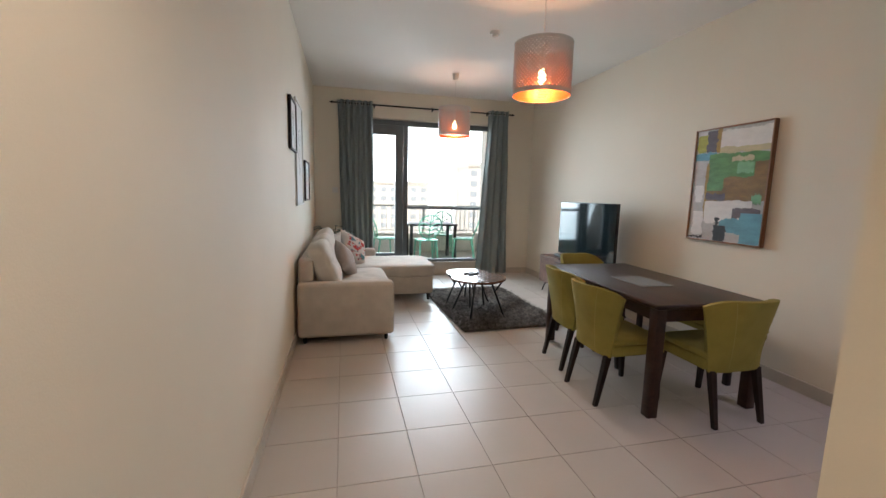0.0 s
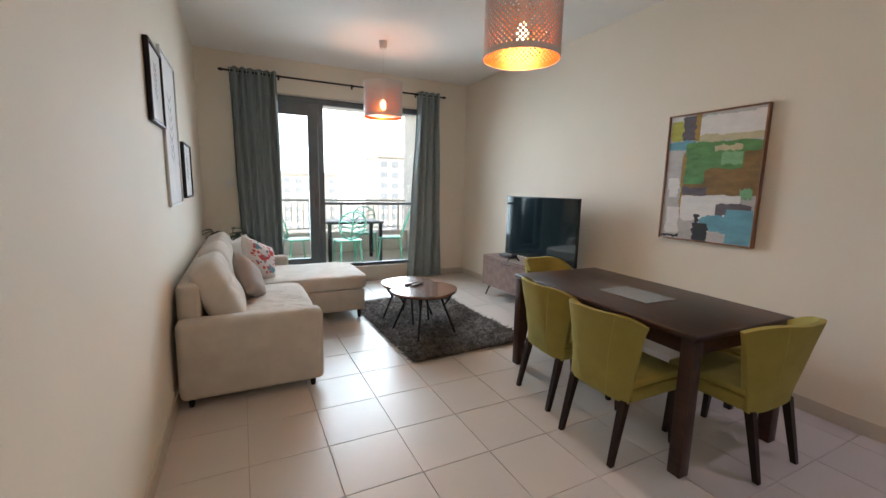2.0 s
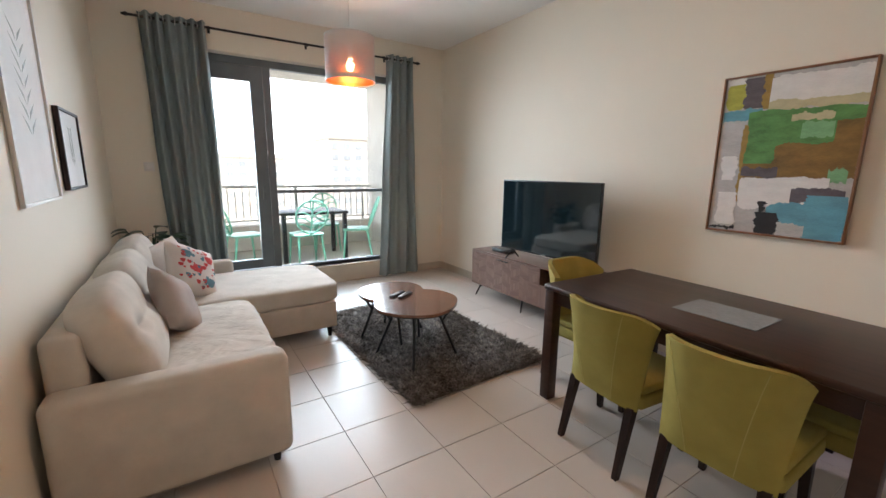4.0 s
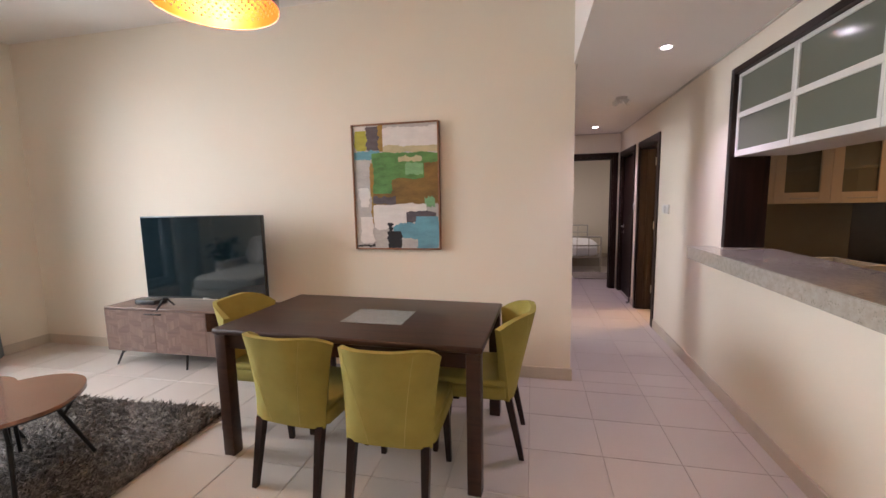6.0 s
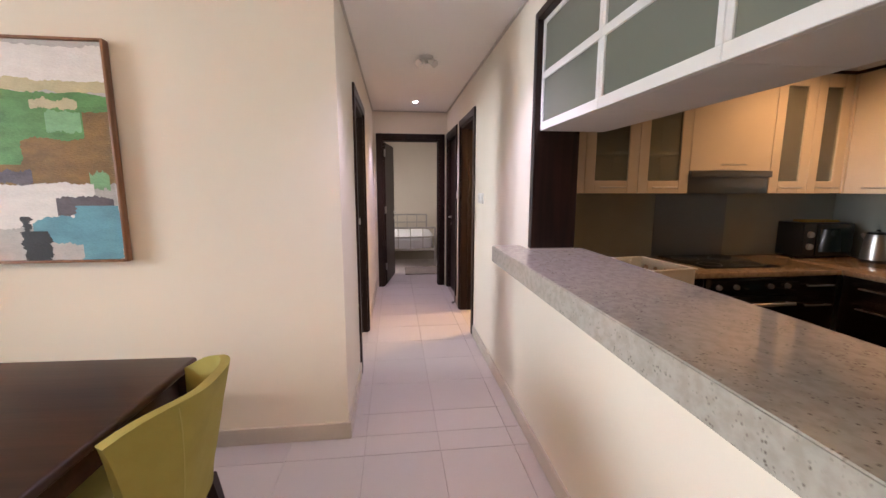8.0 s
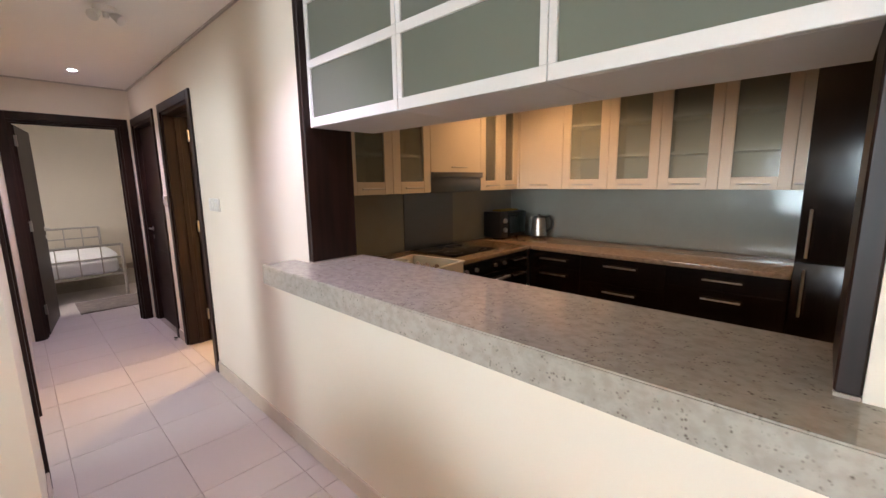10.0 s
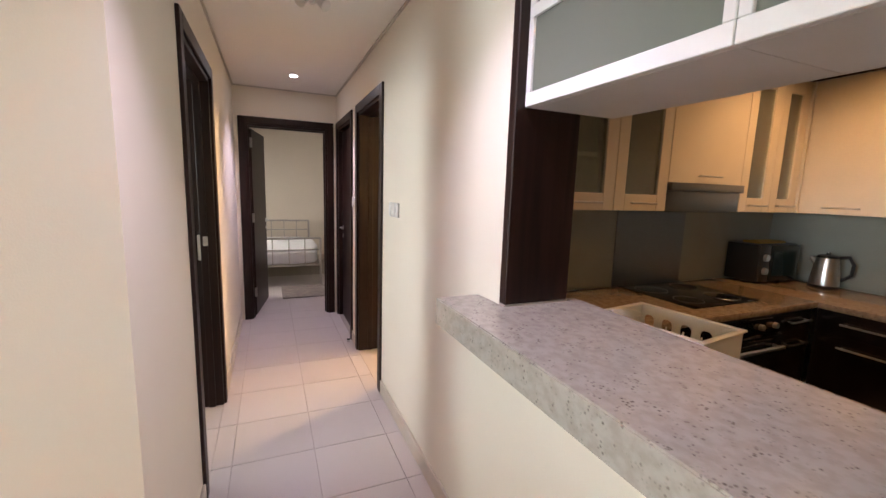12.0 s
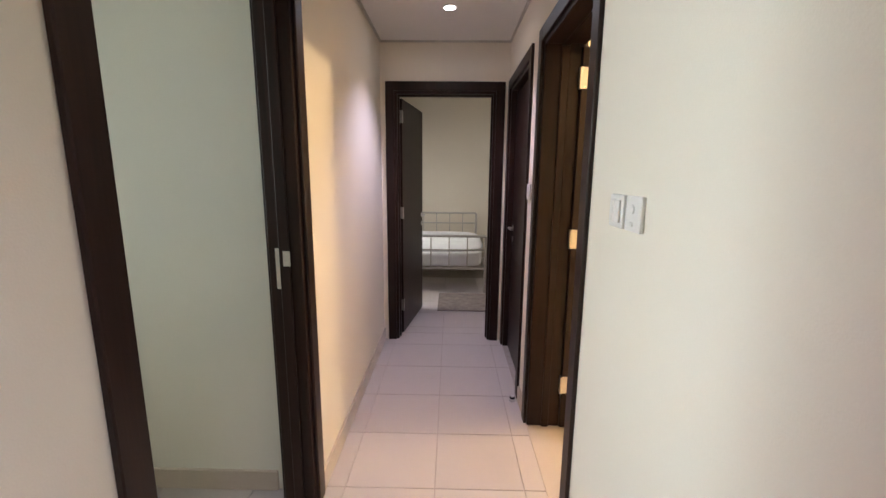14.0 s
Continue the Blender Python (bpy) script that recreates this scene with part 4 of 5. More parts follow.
def painting():
    w, h = 0.74, 1.03
    p = thing("painting", (XE, 3.217, 1.583), "abstract painting in green, ochre, white and blue", "painting")
    f = bmesh.new()
    for s in (-1, 1):
        box(f, -0.045, -0.002, s * w / 2 - 0.006, s * w / 2 + 0.006, -h / 2 - 0.006, h / 2 + 0.006, 0.002)
        box(f, -0.045, -0.002, -w / 2 + 0.006, w / 2 - 0.006, s * h / 2 - 0.006, s * h / 2 + 0.006, 0.002)
    part("frame", f, FRAMEWOOD, p, "thin warm wood frame")
    paints = {k: material("paint_" + k, c, 0.55, vary=v, scale=9, bump=0.5, bump_scale=70, stretch=(1, 1, 2.5)) for k, c, v in (
        ("grey", (0.47, 0.45, 0.43), 0.10), ("white", (0.72, 0.69, 0.66), 0.06), ("lime", (0.42, 0.40, 0.05), 0.12), ("blue", (0.12, 0.33, 0.42), 0.12), ("plum", (0.11, 0.09, 0.10), 0.2),
        ("ochre", (0.35, 0.21, 0.04), 0.12), ("green", (0.10, 0.27, 0.07), 0.2), ("brown", (0.23, 0.125, 0.025), 0.18), ("black", (0.012, 0.012, 0.014), 0.1), ("mint", (0.20, 0.42, 0.20), 0.15), ("cream", (0.52, 0.46, 0.27), 0.1))}
    canvas = part("canvas", B(-0.034, -0.005, -w / 2 + 0.008, w / 2 - 0.008, -h / 2 + 0.008, h / 2 - 0.008), paints["grey"], p)
    strokes = (("white", 0.01, 0.16, 0.0, 0.06), ("lime", 0.02, 0.17, 0.04, 0.2), ("plum", 0.16, 0.33, 0.01, 0.2), ("ochre", 0.31, 0.37, 0.0, 0.21), ("white", 0.36, 1.0, 0.02, 0.215), ("cream", 0.36, 1.0, 0.17, 0.225), ("blue", 0.01, 0.32, 0.2, 0.275),
               ("brown", 0.22, 1.0, 0.24, 0.655), ("green", 0.22, 1.0, 0.225, 0.31), ("green", 0.22, 0.46, 0.28, 0.55), ("green", 0.40, 0.84, 0.27, 0.43), ("mint", 0.62, 0.83, 0.31, 0.40), ("cream", 0.54, 0.82, 0.255, 0.295), ("mint", 0.84, 0.96, 0.585, 0.66), ("ochre", 0.20, 0.235, 0.3, 0.8),
               ("plum", 0.22, 0.5, 0.575, 0.64), ("white", 0.05, 0.18, 0.5, 0.66), ("white", 0.06, 0.21, 0.74, 0.96), ("white", 0.22, 0.86, 0.635, 0.80), ("plum", 0.62, 0.97, 0.70, 0.79), ("white", 0.23, 0.6, 0.70, 0.84), ("blue", 0.46, 1.0, 0.80, 0.93), ("blue", 0.72, 1.0, 0.74, 1.0), ("grey", 0.46, 0.75, 0.92, 1.0),
               ("black", 0.385, 0.56, 0.86, 1.0), ("black", 0.40, 0.45, 0.79, 0.9), ("black", 0.01, 0.23, 0.972, 0.988))
    for k, (c, u0, u1, v0, v1) in enumerate(strokes):
        q = stroke((0.5 - u0) * (w - 0.014), (0.5 - u1) * (w - 0.014), (0.5 - v0) * (h - 0.014), (0.5 - v1) * (h - 0.014), -0.0345 - 0.0002 * (k + 1), k + 1, (w / 2 - 0.007, h / 2 - 0.007))
        part("paint_stroke", q, paints[c], canvas)


painting()


def wall_print(y0, y1, z0, z1, mat, label, depth=0.03):
    p = thing("wall_picture", (XW, (y0 + y1) / 2, (z0 + z1) / 2), label, "picture", group="pictures over the sofa")
    w, h = (y1 - y0) / 2, (z1 - z0) / 2
    f = bmesh.new()
    for s in (-1, 1):
        box(f, 0.002, depth, s * (w - 0.008) - 0.008, s * (w - 0.008) + 0.008, -h, h, 0.002)
        box(f, 0.002, depth, -w + 0.016, w - 0.016, s * (h - 0.008) - 0.008, s * (h - 0.008) + 0.008, 0.002)
    part("frame", f, mat, p)
    sheet = part("sheet", B(0.004, depth - 0.012, -w + 0.016, w - 0.016, -h + 0.016, h - 0.016), LINEN, p, "pale printed sheet")
    leaf = bmesh.new()
    for k in range(7):
        z = -0.4 * h + k * 0.13 * h
        for s in (-1, 1):
            leaf.faces.new([leaf.verts.new((depth - 0.0105, s * a, z + b)) for a, b in ((0.003, 0), (0.10 * w * 2, 0.05), (0.36 * w, 0.12 * h + 0.03), (0.08 * w, 0.04))])
    part("botanical_drawing", leaf, TEAL if mat == BLACK else LEAF, sheet)


wall_print(4.03, 4.46, 1.80, 2.25, DARKWOOD, "dark-framed botanical print on the wall above the sofa")
wall_print(4.50, 5.16, 1.29, 2.335, WHITEPLASTIC, "tall pale-framed botanical print on the wall above the sofa", 0.02)
wall_print(5.33, 5.88, 1.325, 1.80, DARKWOOD, "small dark-framed botanical print on the wall above the sofa")


def plant():
    p = thing("potted_plant", (-0.05, 6.86, 0), "dark green leafy potted plant behind the sofa", "plant")
    part("pot", lathe(bmesh.new(), [(0.10, 0.0), (0.14, 0.28), (0.15, 0.30), (0.13, 0.30)], 24), TERRA, p)
    rng = random.Random(8)
    stems = bmesh.new()
    tips = []
    for k in range(40):
        a, r, h = rng.uniform(0, 6.28), rng.uniform(0.03, 0.22), rng.uniform(0.55, 0.89)
        tip = Vector((r * math.cos(a), r * math.sin(a) * 0.8, h))
        tips.append((tip, a))
        path_tube(stems, [(0, 0, 0.27), (tip.x * 0.4, tip.y * 0.4, 0.3 + 0.55 * (h - 0.3)), tuple(tip)], 0.005, 6)
    part("stems", stems, LEAF, p)
    for tip, a in tips:
        q = bmesh.new()
        L, W = rng.uniform(0.12, 0.18), rng.uniform(0.06, 0.085)
        d, s, droop = Vector((math.cos(a), math.sin(a), 0)), Vector((-math.sin(a), math.cos(a), 0)), rng.uniform(0.2, 0.7)
        rows = []
        for i in range(6):
            t = i / 5
            c = tip + d * L * t + Vector((0, 0, 0.04 * t - droop * L * t * t))
            wd = W * math.sin(math.pi * min(0.98, 0.12 + 0.86 * t)) ** 0.8
            rows.append([q.verts.new(c - s * wd + Vector((0, 0, 0.012))), q.verts.new(c), q.verts.new(c + s * wd + Vector((0, 0, 0.012)))])
        for r0, r1 in zip(rows, rows[1:]):
            for j in range(2):
                q.faces.new((r0[j], r0[j + 1], r1[j + 1], r1[j]))
        part("leaf", q, LEAF, p)


plant()

# ---- dining ----
def dining_table():
    t = thing("dining_table", (2.525, 3.09, 0), "espresso-stained wooden dining table", "table", -2.2)
    hx, hy = 0.435, 0.775
    part("tabletop", B(-hx, hx, -hy, hy, 0.738, 0.772, 0.012, 3), TABLEWOOD, t)
    a = bmesh.new()
    for s in (-1, 1):
        box(a, s * (hx - 0.05) - 0.011, s * (hx - 0.05) + 0.011, -hy + 0.08, hy - 0.08, 0.65, 0.738)
        box(a, -hx + 0.08, hx - 0.08, s * (hy - 0.05) - 0.011, s * (hy - 0.05) + 0.011, 0.65, 0.738)
    part("apron", a, TABLEWOOD, t)
    for sx in (-1, 1):
        for sy in (-1, 1):
            x, y = sx * (hx - 0.045), sy * (hy - 0.045)
            part("leg", B(x - 0.036, x + 0.036, y - 0.036, y + 0.036, 0, 0.738, 0.005), TABLEWOOD, t)


dining_table()
solid("placemat", B(-0.14, 0.14, -0.188, 0.188, 0, 0.004, 0.001, 1), PLACEMAT, "grey woven placemat on the dining table", "placemat", at=(2.49, 3.01, 0.7725), rz=-1)


def dining_chair():
    """It faces +y; the back flares and its wings curve forward."""
    c = thing("dining_chair", (2.60, 2.43, 0), "mustard-green upholstered dining chair with dark wooden legs", "chair", 0, "chairs round the dining table")
    part("seat", box(B(-0.225, 0.225, -0.19, 0.235, 0.355, 0.43, 0.02, 3), -0.22, 0.22, -0.19, 0.24, 0.43, 0.47, 0.018, 4), MUSTARD, c)
    bm = bmesh.new()
    n, rows = 28, 16

    def at(u, v, inner):
        half = 0.212 + 0.040 * v ** 1.3
        wing = (0.03 + 0.16 * v) * abs(u) ** 3.6
        y = -0.235 - 0.115 * v + wing
        if inner:
            y += 0.05 - 0.018 * v
            half -= 0.022 * abs(u) ** 4
        z = 0.35 + v * 0.49 - 0.085 * v ** 4 * abs(u) ** 6 + 0.012 * v * u * u
        return Vector((half * u, y, z))

    f = [[bm.verts.new(at(2 * i / n - 1, j / rows, 0)) for i in range(n + 1)] for j in range(rows + 1)]
    g = [[bm.verts.new(at(2 * i / n - 1, j / rows, 1)) for i in range(n + 1)] for j in range(rows + 1)]
    for j in range(rows):
        for i in range(n):
            bm.faces.new((f[j][i], f[j][i + 1], f[j + 1][i + 1], f[j + 1][i]))
            bm.faces.new((g[j][i], g[j + 1][i], g[j + 1][i + 1], g[j][i + 1]))
        for i in (0, n):
            bm.faces.new((f[j][i], f[j + 1][i], g[j + 1][i], g[j][i]))
    for i in range(n):
        bm.faces.new((f[0][i], f[0][i + 1], g[0][i + 1], g[0][i]))
        bm.faces.new((f[rows][i], f[rows][i + 1], g[rows][i + 1], g[rows][i]))
    edges = [e for e in bm.edges if e.is_manifold and e.calc_face_angle(0) > 0.9]
    bmesh.ops.bevel(bm, geom=edges, offset=0.014, segments=3, affect="EDGES", profile=0.5, clamp_overlap=True)
    back = part("backrest", bm, MUSTARD, c, smooth=50)
    for s in (-1, 1):
        part("seam", path_tube(bmesh.new(), [at(s * (0.66 - 0.26 * (1 - v)), v, 0) + Vector((0, -0.0005, 0)) for v in (0.02, 0.2, 0.4, 0.6, 0.8, 0.97)], 0.0018, 5), SEAM, back)
    for s in (-1, 1):
        for (x, y, z, w), (x2, y2, z2, w2) in (((s * 0.185, 0.20, 0.36, 0.021), (s * 0.195, 0.225, 0.0, 0.014)), ((s * 0.18, -0.20, 0.36, 0.021), (s * 0.187, -0.275, 0.0, 0.014))):
            q = bmesh.new()
            lo = [q.verts.new((x2 + a * w2, y2 + b * w2, z2)) for a, b in ((-1, -1), (1, -1), (1, 1), (-1, 1))]
            hi = [q.verts.new((x + a * w, y + b * w, z)) for a, b in ((-1, -1), (1, -1), (1, 1), (-1, 1))]
            q.faces.new(list(reversed(lo)))
            q.faces.new(hi)
            for k in range(4):
                q.faces.new((lo[k], lo[(k + 1) % 4], hi[(k + 1) % 4], hi[k]))
            part("leg", q, DARKWOOD, c)
    return c


end_chair = dining_chair()
copy_thing(end_chair, pose(2.183, 3.295, 0, 0, 0, -96))
copy_thing(end_chair, pose(2.103, 2.752, 0, 0, 0, -90))
copy_thing(end_chair, pose(2.56, 3.80, 0, 0, 0, 180))


def bench():
    b = thing("dining_bench", (3.19, 3.15, 0), "mustard-green upholstered bench with dark wooden legs", "bench")
    part("seat", box(B(-0.17, 0.17, -0.55, 0.55, 0.36, 0.41, 0.015, 2), -0.175, 0.175, -0.555, 0.555, 0.41, 0.455, 0.018, 3), MUSTARD, b)
    for x in (-0.13, 0.13):
        for y in (-0.5, 0.5):
            part("leg", B(x - 0.022, x + 0.022, y - 0.022, y + 0.022, 0, 0.36, 0.003), DARKWOOD, b)


bench()

# ---- corridor ----
def doorcase(name, axis, lo, hi, c0, c1, label):
    """Lining and architraves round an opening lo..hi through a wall between c0 and c1."""
    d = thing(name, (0, 0, 0), label, "door frame", kind="structure")

    def put(bm, a, b, ca, cb, za, zb, bev=0.003):
        return box(bm, *((a, b, ca, cb) if axis == 0 else (ca, cb, a, b)), za, zb, bev, 1)

    top, t, w = DOORTOP, 0.03, 0.07
    ln = bmesh.new()
    put(ln, lo, lo + t, c0, c1, 0, top)
    put(ln, hi - t, hi, c0, c1, 0, top)
    put(ln, lo + t, hi - t, c0, c1, top - t, top)
    part("lining", ln, DARKWOOD, d)
    mid = (c0 + c1) / 2
    st = bmesh.new()
    put(st, lo + t, lo + t + 0.012, mid - 0.02, mid + 0.02, 0, top - t)
    put(st, hi - t - 0.012, hi - t, mid - 0.02, mid + 0.02, 0, top - t)
    put(st, lo + t, hi - t, mid - 0.02, mid + 0.02, top - t - 0.012, top - t)
    part("door_stop", st, DARKWOOD, d)
    for ca, cb in ((c0 - 0.016, c0), (c1, c1 + 0.016)):
        put_a = bmesh.new()
        put(put_a, lo - w + 0.01, lo + 0.01, ca, cb, 0, top + w - 0.01)
        put(put_a, hi - 0.01, hi + w - 0.01, ca, cb, 0, top + w - 0.01)
        put(put_a, lo + 0.01, hi - 0.01, ca, cb, top - 0.01, top + w - 0.01)
        part("architrave", put_a, DARKWOOD, d)
    return d


def door_leaf(at, rz, width, label, handle_side=1, grooves=()):
    """A flush leaf hung at its local origin, reaching along +x, with levers and hinges."""
    d = thing("door", at, label, "door", rz)
    leaf = part("leaf", B(0.004, width, -0.02, 0.02, 0.008, 2.045, 0.002, 1), DARKWOOD, d)
    for z in grooves:
        part("groove", B(0.1, width - 0.1, -0.0215, 0.0215, z, z + 0.006), BLACK, leaf)
    for s in (-1, 1):
        h = tube(bmesh.new(), (width - 0.06, s * 0.02, 1.02), (width - 0.06, s * 0.055, 1.02), 0.009)
        tube(h, (width - 0.06, s * 0.055, 1.02), (width - 0.175, s * 0.055, 1.02), 0.009, 0.008)
        tube(h, (width - 0.06, s * 0.02, 1.02), (width - 0.06, s * 0.026, 1.02), 0.025, None, 20)
        tube(h, (width - 0.06, s * 0.02, 0.93), (width - 0.06, s * 0.025, 0.93), 0.022, None, 20)
        part("handle", h, CHROME, leaf, "steel lever handle")
    for z in (0.22, 1.05, 1.85):
        k = tube(bmesh.new(), (-0.004, -0.024, z), (-0.004, -0.024, z + 0.10), 0.007)
        box(k, -0.004, 0.004, -0.024, 0.018, z, z + 0.10)
        box(k, -0.002, 0.032, -0.0225, -0.0202, z, z + 0.10)
        part("hinge", k, CHROME, leaf, "steel butt hinge")
    return d


doorcase("door_1", 0, 5.11, 5.89, CS - 0.2, CS, "dark-stained wooden door frame of the lit bathroom")
doorcase("door_2", 0, 4.375, 5.265, CN, CN + 0.13, "dark-stained wooden door frame of the side room")
doorcase("door_3", 1, 0.87, 1.70, XD, XD + 0.14, "dark-stained wooden door frame of the bedroom")
doorcase("door_4", 0, 6.20, 7.01, CS - 0.2, CS, "dark-stained wooden frame of a closed door")
door_leaf((5.855, CS - 0.175, 0), -86, 0.69, "dark wooden bathroom door standing open")
door_leaf((XD + 0.125, 1.665, 0), -9, 0.76, "dark wooden bedroom door standing open")
door_leaf((6.235, CS - 0.06, 0), 0, 0.735, "closed dark wooden door with a lever handle", grooves=(0.4, 0.8, 1.2, 1.6))
for z in (0.985,):
    s = thing("strike_plate", (5.2285, CN + 0.07, z), "steel strike plate on the dark door frame", "strike plate")
    part("plate", B(-0.003, 0.0, -0.012, 0.03, 0.0, 0.16, 0.001, 1), CHROME, s)
    part("lip", B(-0.006, -0.003, -0.028, 0.0, 0.09, 0.15, 0.001, 1), CHROME, s)


def door_stop(at):
    d = thing("floor_door_stop", at, "small steel door stop on the floor", "door stop")
    part("body", lathe(bmesh.new(), [(0.02, 0), (0.02, 0.01), (0.012, 0.02), (0.012, 0.035)], 20), CHROME, d)
    part("buffer", lathe(bmesh.new(), [(0.016, 0.018), (0.018, 0.024), (0.016, 0.03)], 20), BLACK, d)


door_stop((6.12, CS + 0.045, 0))


def switch(x, label):
    s = thing("light_switch", (x, CS, 1.335), label, "light switch", group="switches by the bathroom door")
    part("plate", B(-0.044, 0.044, 0.0, 0.012, -0.044, 0.044, 0.004, 2), WHITEPLASTIC, s)
    return s


s = switch(4.815, "white plastic two-gang light switch")
part("rocker", B(-0.03, -0.002, 0.012, 0.018, -0.03, 0.03, 0.002, 1), WHITEPLASTIC, s)
part("rocker", B(0.002, 0.03, 0.012, 0.018, -0.03, 0.03, 0.002, 1), WHITEPLASTIC, s)
s = switch(4.715, "white plastic thermostat plate with a small dial")
part("dial", lathe(bmesh.new(), [(0.012, 0.0), (0.011, 0.003)], 16, (0, 0, 0)), WHITEPLASTIC, s).matrix_basis = pose(0, 0.0125, 0.012, -90)
part("button", B(-0.008, 0.008, 0.012, 0.015, -0.03, -0.02, 0.001, 1), WHITEPLASTIC, s)
s = switch(6.075, "small white light switch")
part("rocker", B(-0.02, 0.02, 0.012, 0.017, -0.03, 0.03, 0.002, 1), WHITEPLASTIC, s)

s = thing("light_switch", (0.0, YN, 1.47), "white light switch beside the curtain", "light switch")
part("plate", B(-0.044, 0.044, -0.012, 0.0, -0.044, 0.044, 0.004, seg=2), WHITEPLASTIC, s)
part("rocker", B(-0.02, 0.02, -0.017, -0.012, -0.03, 0.03, 0.002, seg=1), WHITEPLASTIC, s)

DISC = glow("downlight_disc", (0.95, 0.93, 1.0), 30.0)


def downlight(x, y):
    d = thing("downlight", (x, y, LOW), "round recessed ceiling downlight, lit", "downlight", group="corridor downlights")
    part("rim", lathe(bmesh.new(), [(0.030, -0.003), (0.042, -0.006), (0.046, 0.0), (0.030, 0.0)], 28), WHITEPLASTIC, d)
    lens = part("lens", lathe(bmesh.new(), [(0.030, -0.0035), (0.028, -0.005), (0.0005, -0.006)], 24), DISC, d)
    lens.visible_shadow = False


downlight(3.318, 1.245)
downlight(6.46, 1.25)


def ceiling_beacon():
    b = thing("emergency_light", (4.705, 1.25, LOW), "small white emergency light with two heads on the ceiling", "emergency light")
    part("base", lathe(bmesh.new(), [(0.045, -0.028), (0.055, -0.02), (0.055, 0.0)], 24), WHITEPLASTIC, b)
    for s in (-1, 1):
        part("head", tube(bmesh.new(), (0.0, s * 0.03, -0.028), (-0.035, s * 0.065, -0.065), 0.018, 0.030, 16), WHITEPLASTIC, b)
    part("stem", tube(bmesh.new(), (0, 0, -0.028), (0, 0, -0.055), 0.014), WHITEPLASTIC, b)


ceiling_beacon()
# Solid strips, darker than the ceiling, paint in the shade of its edge gap.
GAP = material("painted_gap_shade", (0.55, 0.52, 0.47), 0.9, vary=0.05)
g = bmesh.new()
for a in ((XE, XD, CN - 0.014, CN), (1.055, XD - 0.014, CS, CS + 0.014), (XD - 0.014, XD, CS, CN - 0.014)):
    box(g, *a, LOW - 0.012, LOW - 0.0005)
solid("trim_ceiling_gap", g, GAP, "narrow darker strip painting the shade of the gap round the corridor ceiling", "trim", kind="structure")

# ---- bedroom ----
def bed():
    b = thing("bed", (8.58, 0.80, 0), "silver metal-framed bed with white bedding", "bed")
    w, length = 1.55, 2.0

    def end(name, x, h, bars):
        e = bmesh.new()
        for y in (0.0, w):
            tube(e, (x, y, 0), (x, y, h), 0.018)
        tube(e, (x, 0, h), (x, w, h), 0.016)
        tube(e, (x, 0, h - 0.17), (x, w, h - 0.17), 0.010)
        tube(e, (x, 0, 0.30), (x, w, 0.30), 0.014)
        o = part(name, e, BEDMETAL, b)
        for k in range(1, bars):
            part("bar", tube(bmesh.new(), (x, w * k / bars, 0.30), (x, w * k / bars, h), 0.007, None, 8), BEDMETAL, o)

    end("footboard", 0.0, 0.70, 7)
    end("headboard", length, 0.80, 7)
    for y in (0.0, w):
        part("side_rail", box(bmesh.new(), 0, length, y - 0.012, y + 0.012, 0.26, 0.32, 0.003), BEDMETAL, b)
    part("mattress", cushion(bmesh.new(), length / 2, w / 2, 0.40, length - 0.06, w - 0.04, 0.20, 10, 10), LINEN, b)
    part("duvet", cushion(bmesh.new(), length / 2 - 0.1, w / 2, 0.50, length - 0.35, w + 0.02, 0.07, 12, 5, 0.15), LINEN, b)


bed()
solid("bedroom_rug", B(-0.32, 0.32, -0.62, 0.62, 0, 0.012, 0.004), BEDRUG, "plain taupe bedroom rug beside the bed", "rug", at=(8.17, 0.74, 0.0))

# ---- kitchen ----
# pass-through
g = slab(bmesh.new(), [(1.375, CS + 0.002), (1.601, CS + 0.002), (1.601, 0.455), (3.499, 0.455), (3.499, CS + 0.002), (3.643, CS + 0.002), (3.643, 0.948), (1.375, 0.948)], 0.993, 1.088)
bmesh.ops.bevel(g, geom=g.edges[:], offset=0.004, segments=2, affect="EDGES", clamp_overlap=True)
solid("bar_ledge", g, LEDGE, "pale speckled granite ledge on the half wall", "ledge")
p = thing("pass_through_frame", (0, 0, 0), "dark-stained wooden lining of the kitchen opening", "opening frame", kind="structure")
part("post", B(3.462, 3.499, 0.52, CS + 0.003, 1.096, 2.317, 0.004, 1), DARKWOOD, p)
part("post", B(1.601, 1.638, 0.52, CS + 0.003, 1.096, 2.317, 0.004, 1), DARKWOOD, p)
for x in (1.601, 3.462):
    part("base_strip", B(x + 0.001, x + 0.036, 0.521, CS + 0.002, 1.0885, 1.0955), GROUT, p, "thin grey strip under the post")
part("head", B(1.6385, 3.4615, 0.52, CS + 0.002, 2.277, 2.317, 0.003, 1), DARKWOOD, p)


